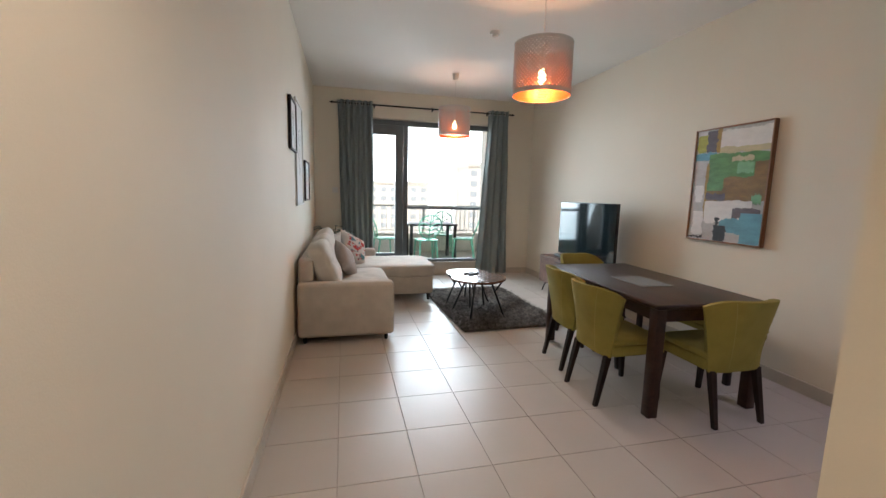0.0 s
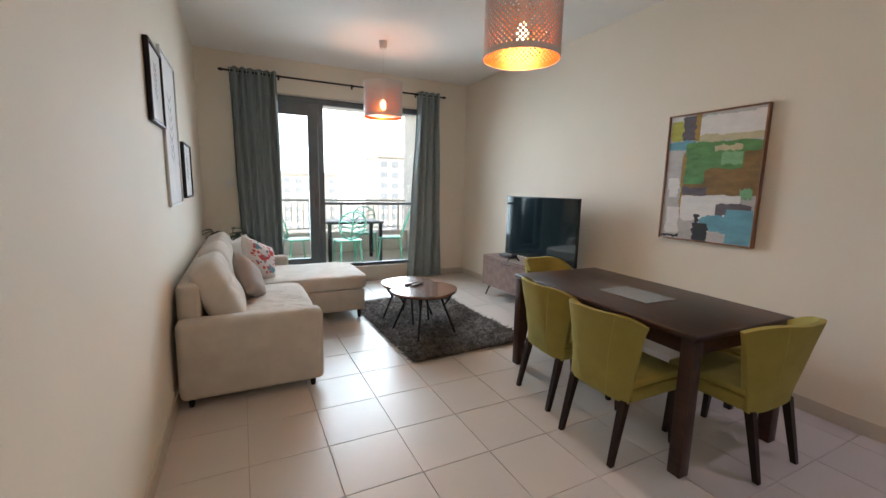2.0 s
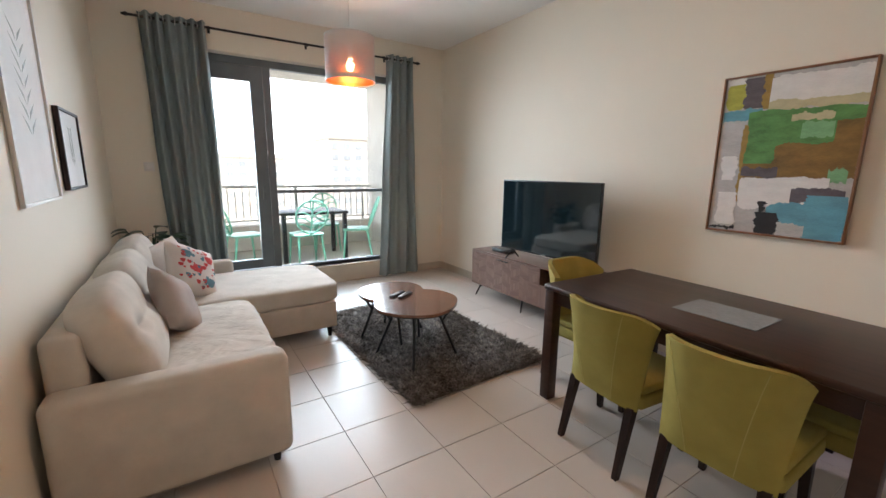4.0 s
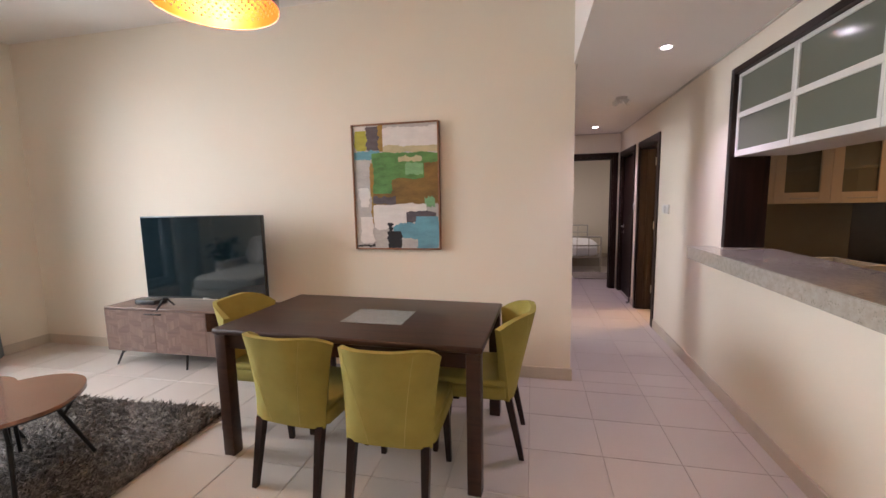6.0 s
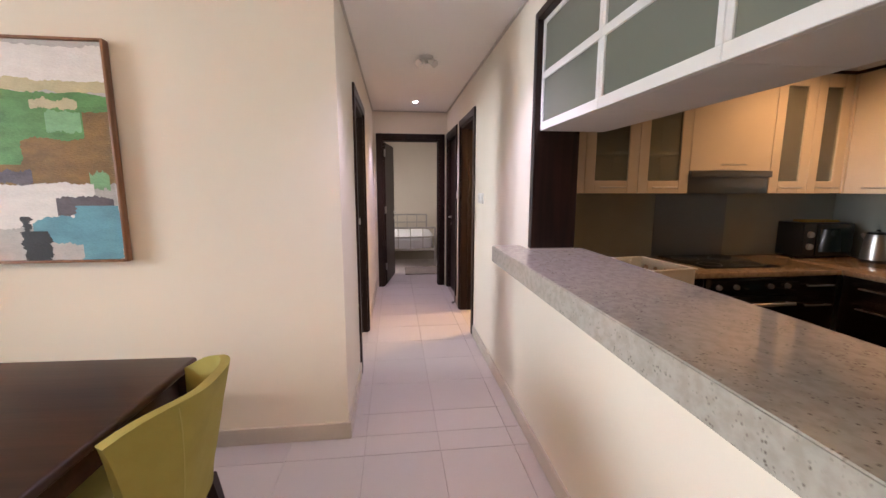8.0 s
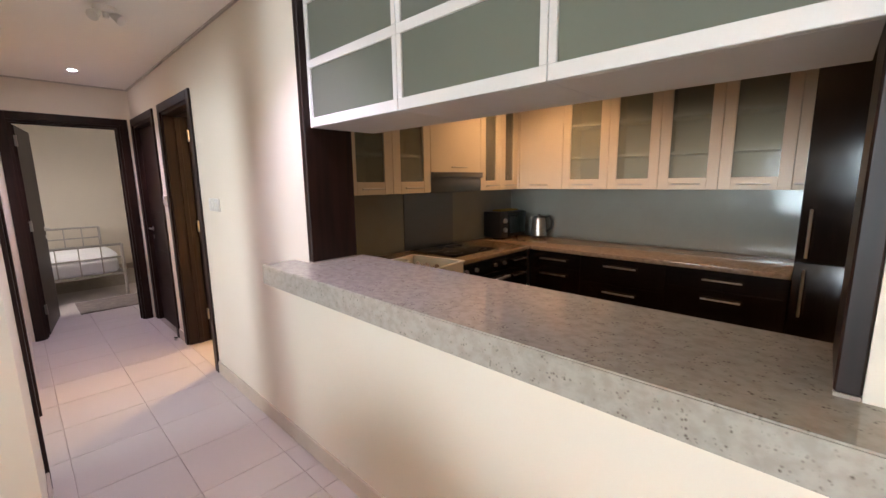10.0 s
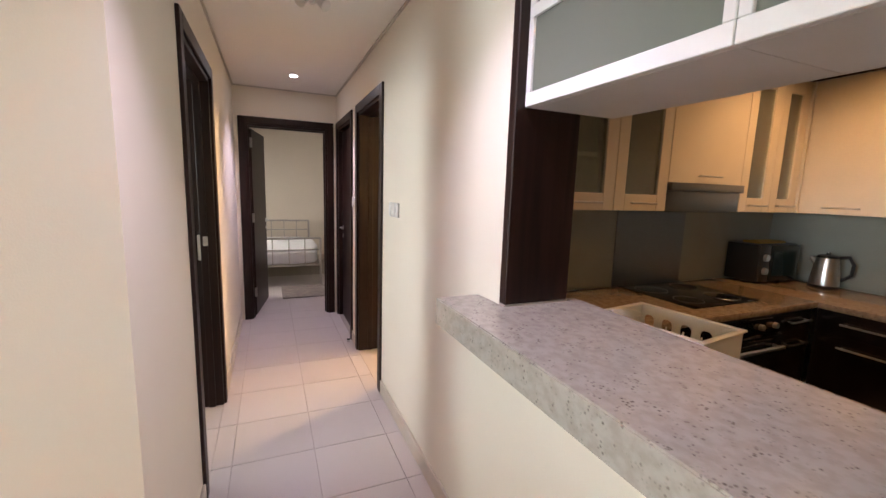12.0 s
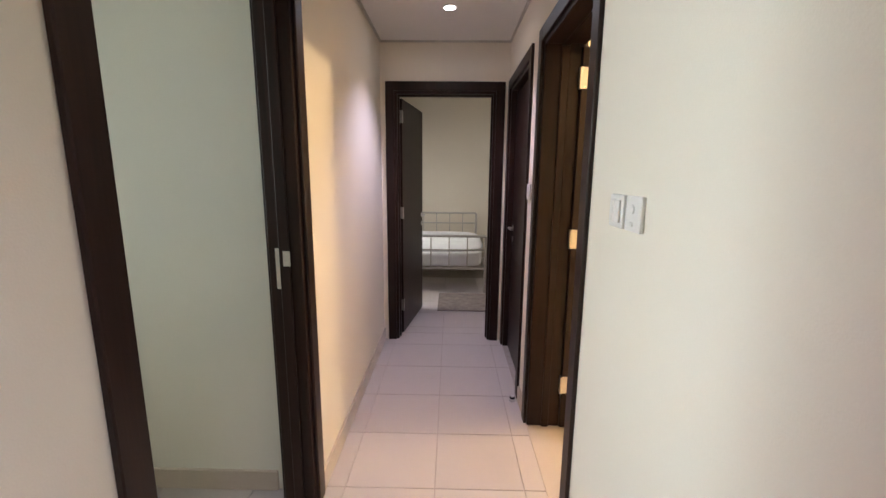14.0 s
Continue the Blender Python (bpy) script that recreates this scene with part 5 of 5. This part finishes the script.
def overhead_cabinet(x0, x1):
    """A hanging unit whose frosted panes face the corridor (+y)."""
    c = thing("overhead_cabinet", ((x0 + x1) / 2, 0.745, 1.727), "white hanging kitchen cabinet with two frosted glass panes", "cabinet", group="cabinets over the bar ledge")
    w, h, d = (x1 - x0) / 2 - 0.001, 0.547, 0.36
    part("bottom_panel", B(-w, w, -d, -0.0205, 0, 0.018), WHITECAB, c)
    part("top_panel", B(-w, w, -d, -0.0205, h - 0.018, h), WHITECAB, c)
    part("side_panel", B(-w, -w + 0.016, -d, -0.0205, 0.018, h - 0.018), WHITECAB, c)
    part("side_panel", B(w - 0.016, w, -d, -0.0205, 0.018, h - 0.018), WHITECAB, c)
    part("back_panel", B(-w + 0.016, w - 0.016, -d, -d + 0.012, 0.018, h - 0.018), WHITECAB, c)
    part("shelf", B(-w + 0.016, w - 0.016, -d + 0.012, -0.03, h / 2 - 0.009, h / 2 + 0.009), WHITECAB, c)
    f = bmesh.new()
    t = 0.024
    box(f, -w, w, -0.02, 0.0, 0, 0.042, 0.002, 1)
    box(f, -w, w, -0.02, 0.0, h - t, h, 0.002, 1)
    box(f, -w, w, -0.02, 0.0, h / 2 - 0.018, h / 2 + 0.018, 0.002, 1)
    for x in (-w, w - t):
        for za, zb in ((0.042, h / 2 - 0.018), (h / 2 + 0.018, h - t)):
            box(f, x, x + t, -0.02, 0.0, za, zb, 0.002, 1)
    part("door_frame", f, WHITECAB, c)
    for za, zb in ((0.042, h / 2 - 0.018), (h / 2 + 0.018, h - t)):
        part("pane", B(-w + t, w - t, -0.013, -0.008, za, zb), FROST, c, "frosted glass pane")


for a, b in ((2.838, 3.461), (2.243, 2.838), (1.639, 2.243)):
    overhead_cabinet(a, b)


def bar_handle(bm, axis, a, b, off, z, out):
    """A slim bow handle along one axis; off is the door's face and out the way it stands out."""
    def at(u, d, zz=z):
        return (u, off + out * d, zz) if axis == 0 else (off + out * d, u, zz)
    tube(bm, at(a, 0.026), at(b, 0.026), 0.0055, None, 8)
    for u in (a + 0.02, b - 0.02):
        tube(bm, at(u, 0.0), at(u, 0.026), 0.004, None, 6)
    return bm


def upper_unit(axis, lo, hi, front, back, z0, z1, glazed, label):
    """A wall cabinet running lo..hi along an axis, from its wall to its door's face."""
    c = thing("wall_cabinet", (0, 0, 0), label, "cabinet", group="cream wall cabinets")
    out = 1 if front > back else -1

    def put(bm, a, b, da, db, za, zb, bev=0.0):
        return box(bm, *((a, b, min(da, db), max(da, db)) if axis == 0 else (min(da, db), max(da, db), a, b)), za, zb, bev, 1)

    f = front - out * 0.02
    g = 0.0015
    body = bmesh.new()
    if glazed:
        put(body, lo + g, hi - g, back, f, z0, z0 + 0.018)
        put(body, lo + g, hi - g, back, f, z1 - 0.018, z1)
        put(body, lo + g, lo + 0.018, back, f, z0 + 0.018, z1 - 0.018)
        put(body, hi - 0.018, hi - g, back, f, z0 + 0.018, z1 - 0.018)
        put(body, lo + 0.018, hi - 0.018, back, back + out * 0.01, z0 + 0.018, z1 - 0.018)
    else:
        put(body, lo + g, hi - g, back, f, z0, z1)
    part("body", body, CREAM, c)
    if glazed:
        for k in (1, 2):
            z = z0 + (z1 - z0) * k / 3
            part("shelf", put(bmesh.new(), lo + 0.018, hi - 0.018, back + out * 0.012, f - out * 0.001, z - 0.010, z + 0.010), WHITECAB, c)
        d = bmesh.new()
        s = 0.072
        put(d, lo + g, lo + s, f + out * 0.001, front, z0, z1, 0.002)
        put(d, hi - s, hi - g, f + out * 0.001, front, z0, z1, 0.002)
        put(d, lo + s, hi - s, f + out * 0.001, front, z0, z0 + 0.085, 0.002)
        put(d, lo + s, hi - s, f + out * 0.001, front, z1 - 0.085, z1, 0.002)
        door = part("door", d, CREAM, c)
        part("pane", put(bmesh.new(), lo + s, hi - s, front - out * 0.014, front - out * 0.010, z0 + 0.085, z1 - 0.085), KITCHENPANE, door, "frosted glass pane").visible_shadow = False
    else:
        door = part("door", put(bmesh.new(), lo + g, hi - g, f + out * 0.001, front, z0, z1, 0.002), CREAM, c)
    m, half = (lo + hi) / 2, min(0.09, (hi - lo) * 0.36)
    part("handle", bar_handle(bmesh.new(), axis, m - half, m + half, front, z0 + 0.04, out), CHROME, door, "slim steel bar handle")


UZ0, UZ1 = 1.39, 2.20
GLAZED, PLAIN = "cream wall cabinet with a frosted glass door", "cream wall cabinet with a plain door"
for lo, hi, gl in ((0.27, 0.574, 0), (-0.105, 0.27, 1), (-0.475, -0.105, 1), (-1.385, -1.085, 1), (-1.66, -1.385, 1)):
    upper_unit(1, lo, hi, 3.90, 4.2, UZ0, UZ1, gl, GLAZED if gl else PLAIN)
upper_unit(1, -1.085, -0.475, 3.90, 4.2, 1.545, UZ1, 0, "cream wall cabinet over the cooker hood")
for lo, hi, gl in ((3.44, 3.885, 0), (3.035, 3.44, 1), (2.65, 3.035, 1), (2.26, 2.65, 1), (1.862, 2.26, 1)):
    upper_unit(0, lo, hi, -1.67, -2.0, UZ0, UZ1, gl, GLAZED if gl else PLAIN)
upper_unit(0, 1.795, 1.862, -1.67, -2.0, UZ0, UZ1, 0, "narrow cream filler beside the tall unit")
g = B(3.905, 4.2, -1.668, 0.574, UZ1 + 0.001, LOW)
box(g, 1.125, 4.2, -2.0, -1.672, UZ1 + 0.001, LOW)
solid("trim_soffit", g, CEILING, "painted soffit above the wall cabinets", "soffit", kind="structure")
g = B(3.885, 3.904, -1.668, 0.574, UZ1 + 0.002, UZ1 + 0.02)
box(g, 1.125, 3.885, -1.671, -1.652, UZ1 + 0.002, UZ1 + 0.02)
solid("trim_cornice", g, DARKWOOD, "dark wooden strip along the top of the wall cabinets", "trim", kind="structure")

solid("corner_filler", B(3.8855, 4.198, -1.998, -1.6605, UZ0, UZ1), CREAM, "cream filler panel in the corner between wall cabinets", "cabinet filler")

h = thing("cooker_hood", (4.2, -0.78, UZ0), "grey steel built-in cooker hood", "cooker hood")
part("body", B(-0.30, -0.002, -0.303, 0.303, 0.0, 0.155, 0.004), STEEL, h)
part("visor", B(-0.325, -0.3005, -0.303, 0.303, 0.11, 0.155, 0.004), STEEL, h)
part("filter", B(-0.28, -0.03, -0.25, 0.25, -0.006, -0.0005, 0.002), METAL_DARK, h)

for lim in ((4.19, 4.199, -2.0, 0.574), (1.795, 4.19, -1.999, -1.99)):
    solid("splashback", B(*lim, 0.906, UZ0 - 0.002), SPLASH, "glossy grey-green glass splashback above the worktop", "splashback")
solid("steel_splash_panel", B(4.183, 4.1895, -1.03, -0.44, 0.906, UZ0 - 0.003), STEEL, "brushed steel panel behind the hob", "splashback")

for lim in ((3.565, 4.189, -1.36, 0.573), (1.797, 4.189, -1.989, -1.3602), (1.9, 3.5648, -0.05, 0.573)):
    solid("worktop", B(*lim, 0.87, 0.905, 0.004, seg=2), WORKTOP, "polished brown granite worktop on dark base cabinets", "worktop", group="kitchen worktops")


def base_unit(axis, lo, hi, front, back, drawers, label, handle=None):
    c = thing("base_cabinet", (0, 0, 0), label, "cabinet", group="dark base cabinets")
    out = 1 if front > back else -1

    def put(bm, a, b, da, db, za, zb, bev=0.0):
        return box(bm, *((a, b, min(da, db), max(da, db)) if axis == 0 else (min(da, db), max(da, db), a, b)), za, zb, bev, 1)

    f, g = front - out * 0.02, 0.0015
    part("body", put(bmesh.new(), lo + g, hi - g, back, f, 0.10, 0.869), ESPRESSO, c)
    part("plinth", put(bmesh.new(), lo + g, hi - g, back, f - out * 0.05, 0.0, 0.10), ESPRESSO, c)
    z = 0.866
    for hgt in drawers:
        d = part("drawer" if hgt < 0.4 else "door", put(bmesh.new(), lo + g, hi - g, f + out * 0.001, front, z - hgt + 0.003, z, 0.002), ESPRESSO, c)
        m, half = (lo + hi) / 2, handle or min(0.12, (hi - lo) * 0.32)
        part("handle", bar_handle(bmesh.new(), axis, m - half, m + half, front, z - 0.06, out), CHROME, d, "slim steel bar handle")
        z -= hgt


DRAWERS = "near-black base cabinet with steel-handled drawers"
base_unit(0, 3.10, 3.575, -1.38, -1.99, (0.13, 0.63), DRAWERS)
base_unit(0, 2.47, 3.10, -1.38, -1.99, (0.205, 0.28, 0.275), DRAWERS)
base_unit(0, 1.797, 2.47, -1.38, -1.99, (0.13, 0.63), DRAWERS, 0.11)
base_unit(1, -1.36, -1.06, 3.585, 4.189, (0.13, 0.63), DRAWERS)
base_unit(1, -0.40, -0.05, 3.585, 4.189, (0.13, 0.63), DRAWERS)
base_unit(1, -0.05, 0.57, 3.585, 4.189, (0.76,), "near-black corner base cabinet")
base_unit(0, 1.9, 3.56, -0.07, 0.573, (0.76,), "near-black base cabinet under the half wall")


def oven():
    o = thing("oven", (3.585, -0.73, 0.10), "black built-in oven with a steel bar handle", "oven")
    part("body", B(0.0, 0.58, -0.328, 0.328, 0.0, 0.767), BLACKPLASTIC, o)
    part("control_panel", B(-0.018, -0.001, -0.327, 0.327, 0.65, 0.765, 0.003), BLACKGLASS, o)
    d = part("door", B(-0.022, -0.001, -0.327, 0.327, 0.17, 0.645, 0.004), BLACKGLASS, o)
    part("handle", tube(tube(tube(bmesh.new(), (-0.06, -0.27, 0.60), (-0.06, 0.27, 0.60), 0.011), (-0.022, -0.25, 0.60), (-0.06, -0.25, 0.60), 0.008), (-0.022, 0.25, 0.60), (-0.06, 0.25, 0.60), 0.008), CHROME, d)
    for y in (-0.24, -0.12, 0.12, 0.24):
        part("knob", tube(bmesh.new(), (-0.018, y, 0.71), (-0.036, y, 0.71), 0.017, 0.015, 20), CHROME, o)
    part("display", B(-0.0195, -0.0181, -0.06, 0.06, 0.69, 0.73), SCREEN, o)
    part("drawer", B(-0.020, -0.001, -0.327, 0.327, 0.01, 0.165, 0.003), ESPRESSO, o)


oven()
h = thing("hob", (3.93, -0.76, 0.9055), "black glass ceramic hob set in the worktop", "hob")
part("glass", B(-0.25, 0.245, -0.275, 0.275, 0, 0.006, 0.002), BLACKGLASS, h)
for x, y, r in ((-0.12, -0.14, 0.09), (-0.12, 0.14, 0.075), (0.12, -0.14, 0.075), (0.12, 0.14, 0.09)):
    part("heating_zone", path_tube(bmesh.new(), [(x + r * math.cos(k * math.pi / 16), y + r * math.sin(k * math.pi / 16), 0.0062) for k in range(32)], 0.0015, 4, True), STEEL, h)


def microwave():
    m = thing("microwave", (4.05, -1.69, 0.9055), "black microwave oven in the worktop's corner", "microwave", 87)
    part("body", B(-0.2, 0.2, -0.125, 0.085, 0.012, 0.265, 0.008), BLACKPLASTIC, m)
    d = part("door", B(-0.198, 0.095, 0.086, 0.103, 0.016, 0.261, 0.004), BLACKGLASS, m)
    part("door_window", B(-0.17, 0.07, 0.1032, 0.1045, 0.05, 0.225), SCREEN, d)
    p = part("control_panel", B(0.098, 0.198, 0.086, 0.101, 0.016, 0.261, 0.004), BLACKPLASTIC, m)
    for z in (0.09, 0.18):
        part("knob", tube(bmesh.new(), (0.148, 0.101, z), (0.148, 0.12, z), 0.024, 0.021, 24), CHROME, p)
    for x in (-0.18, 0.18):
        part("foot", tube(bmesh.new(), (x, 0, 0), (x, 0, 0.012), 0.015), BLACKPLASTIC, m)


microwave()
t = thing("brass_trivet", (4.06, -1.69, 1.171), "flat yellow brass trivet on the microwave", "trivet", 87)
part("rim", path_tube(bmesh.new(), [(-0.13, -0.05, 0.008), (0.13, -0.05, 0.008), (0.13, 0.05, 0.008), (-0.13, 0.05, 0.008)], 0.008, 8, True), BRASS, t)
part("bar", tube(bmesh.new(), (-0.13, 0, 0.008), (0.13, 0, 0.008), 0.006), BRASS, t)


def kettle():
    k = thing("kettle", (3.77, -1.86, 0.9055), "brushed steel electric kettle with a black handle", "kettle", 200)
    part("base", lathe(bmesh.new(), [(0.08, 0.0), (0.082, 0.018), (0.07, 0.022)], 28), BLACKPLASTIC, k)
    part("jug", lathe(bmesh.new(), [(0.076, 0.023), (0.076, 0.06), (0.062, 0.17), (0.056, 0.20)], 32), CHROME, k)
    part("lid", lathe(bmesh.new(), [(0.057, 0.2005), (0.05, 0.215), (0.012, 0.222), (0.010, 0.235)], 28), BLACKPLASTIC, k)
    part("handle", path_tube(bmesh.new(), [(0.05, 0, 0.205), (0.10, 0, 0.215), (0.125, 0, 0.17), (0.12, 0, 0.10), (0.075, 0, 0.06)], 0.011), BLACKPLASTIC, k)
    part("spout", tube(bmesh.new(), (-0.05, 0, 0.165), (-0.082, 0, 0.198), 0.022, 0.012), CHROME, k)


kettle()


def dish_rack():
    """A moulded tray whose long walls are pierced by arches, with a round cutlery cup in one corner."""
    r = thing("dish_rack", (3.335, 0.16, 0.9055), "white plastic dish rack with arched openings on the worktop", "dish rack", 8)
    w, d, h = 0.185, 0.13, 0.112
    part("tray", B(-w, w, -d, d, 0.004, 0.014, 0.003), CLEAR_RACK, r)

    def pierced(bm, y, n, a0):
        """A wall along x at y, from a0 to w, with n arched holes."""
        pitch = (w - a0) / n
        for k in range(n):
            x0, x1 = a0 + k * pitch, a0 + (k + 1) * pitch
            c, rad, zb = (x0 + x1) / 2, pitch * 0.30, 0.024
            zs = 0.062
            arc = [(c + rad * math.cos(t * math.pi / 8), zs + rad * 0.75 * math.sin(t * math.pi / 8)) for t in range(9)]
            hole = [(c + rad, zb)] + arc + [(c - rad, zb)]
            outer = [(x1, zb)] + [(x1 + (x0 - x1) * t / 8, h if 0 < t < 8 else zs) for t in range(9)] + [(x0, zb)]
            outer[1], outer[9] = (x1, h), (x0, h)
            for s in (-0.004, 0.004):
                ho, ou = [bm.verts.new((x, y + s, z)) for x, z in hole], [bm.verts.new((x, y + s, z)) for x, z in outer]
                for i in range(len(ho) - 1):
                    bm.faces.new((ho[i], ho[i + 1], ou[i + 1], ou[i]))
            box(bm, x0, x1, y - 0.004, y + 0.004, 0.014, zb)
        bmesh.ops.remove_doubles(bm, verts=bm.verts[:], dist=0.0004)
        return bm

    for y in (-d, d):
        part("side_wall", pierced(bmesh.new(), y, 5, -w), CLEAR_RACK, r)
        part("side_rim", B(-w - 0.01, w + 0.01, y - 0.011, y + 0.011, h, h + 0.008, 0.003), CLEAR_RACK, r)
    for s in (-1, 1):
        part("end_wall", B(s * w - 0.004, s * w + 0.004, -d + 0.005, d - 0.005, 0.014, h, 0.002, seg=1), CLEAR_RACK, r)
        part("end_rim", B(s * w - 0.011, s * w + 0.011, -d + 0.0115, d - 0.0115, h, h + 0.008, 0.003), CLEAR_RACK, r)
    part("cutlery_cup", lathe(bmesh.new(), [(0.035, 0.0145), (0.05, 0.11), (0.055, 0.123), (0.048, 0.121), (0.044, 0.11), (0.03, 0.02)], 28, (w - 0.065, d - 0.062, 0)), CLEAR_RACK, r)
    for k in range(7):
        part("divider", tube(bmesh.new(), (-0.15 + k * 0.032, -0.07, 0.014), (-0.15 + k * 0.032, -0.07, 0.068), 0.003, None, 6), CLEAR_RACK, r)


dish_rack()


def tall_unit():
    t = thing("tall_cabinet", (1.46, -2.0, 0), "tall glossy near-black cabinet with long steel handles", "cabinet")
    part("body", B(-0.333, 0.333, 0.002, 0.60, 0.0, 2.23), ESPRESSO, t)
    for za, zb, ha, hb in ((0.10, 0.975, 0.66, 0.94), (0.98, 2.225, 1.01, 1.29)):
        d = part("door", B(-0.331, 0.331, 0.601, 0.622, za, zb, 0.003), ESPRESSO, t)
        hd = tube(bmesh.new(), (0.285, 0.655, ha), (0.285, 0.655, hb), 0.008)
        for z in (ha + 0.03, hb - 0.03):
            tube(hd, (0.285, 0.622, z), (0.285, 0.655, z), 0.005)
        part("handle", hd, CHROME, d)


tall_unit()
for x, y in ((3.38, -1.12), (2.3, -0.75)):
    d = thing("kitchen_downlight", (x, y, LOW), "round recessed kitchen downlight, lit", "downlight", group="kitchen downlights")
    part("rim", lathe(bmesh.new(), [(0.030, -0.003), (0.042, -0.006), (0.046, 0.0), (0.030, 0.0)], 28), WHITEPLASTIC, d)

# ---- floor tiles ----
PITCH, PITCH_Y, GX, GY = 0.4055, 0.4135, 2.928, 1.703


def tile_mesh(w, d):
    bm = box(bmesh.new(), -w / 2, w / 2, -d / 2, d / 2, -0.012, 0.0, 0.0015, 1)
    return finish(bm, "tile", TILE)


def lay(rooms):
    meshes, floor = {}, bpy.data.objects["floor"]
    for rx0, rx1, ry0, ry1 in rooms:
        for i in range(math.floor((rx0 - GX) / PITCH), math.ceil((rx1 - GX) / PITCH)):
            for j in range(math.floor((ry0 - GY) / PITCH_Y), math.ceil((ry1 - GY) / PITCH_Y)):
                x0, x1 = max(rx0, GX + i * PITCH), min(rx1, GX + (i + 1) * PITCH)
                y0, y1 = max(ry0, GY + j * PITCH_Y), min(ry1, GY + (j + 1) * PITCH_Y)
                w, d = round(x1 - x0 - 0.003, 3), round(y1 - y0 - 0.003, 3)
                if w < 0.02 or d < 0.02:
                    continue
                if (w, d) not in meshes:
                    meshes[w, d] = tile_mesh(w, d)
                t = new("tile", meshes[w, d])
                t.parent = floor
                t.location = ((x0 + x1) / 2, (y0 + y1) / 2, 0.0)


lay([(XW, XE, CS, YN), (XE, XD + 0.14, CS, CN), (XW, 1.055, -0.7, CS), (4.35, 5.34, CN, 3.4), (XD + 0.14, 9.3, 0.2, 2.0)])
solid("floor_bathroom", B(4.4, 6.03, -2.2, CS, -0.012, 0.0), SKIRT, "warm beige bathroom floor", "floor", kind="structure")
solid("floor_kitchen", B(1.12, 4.2, -2.0, CS - 0.2, -0.012, 0.0), SKIRT, "beige kitchen floor", "floor", kind="structure")
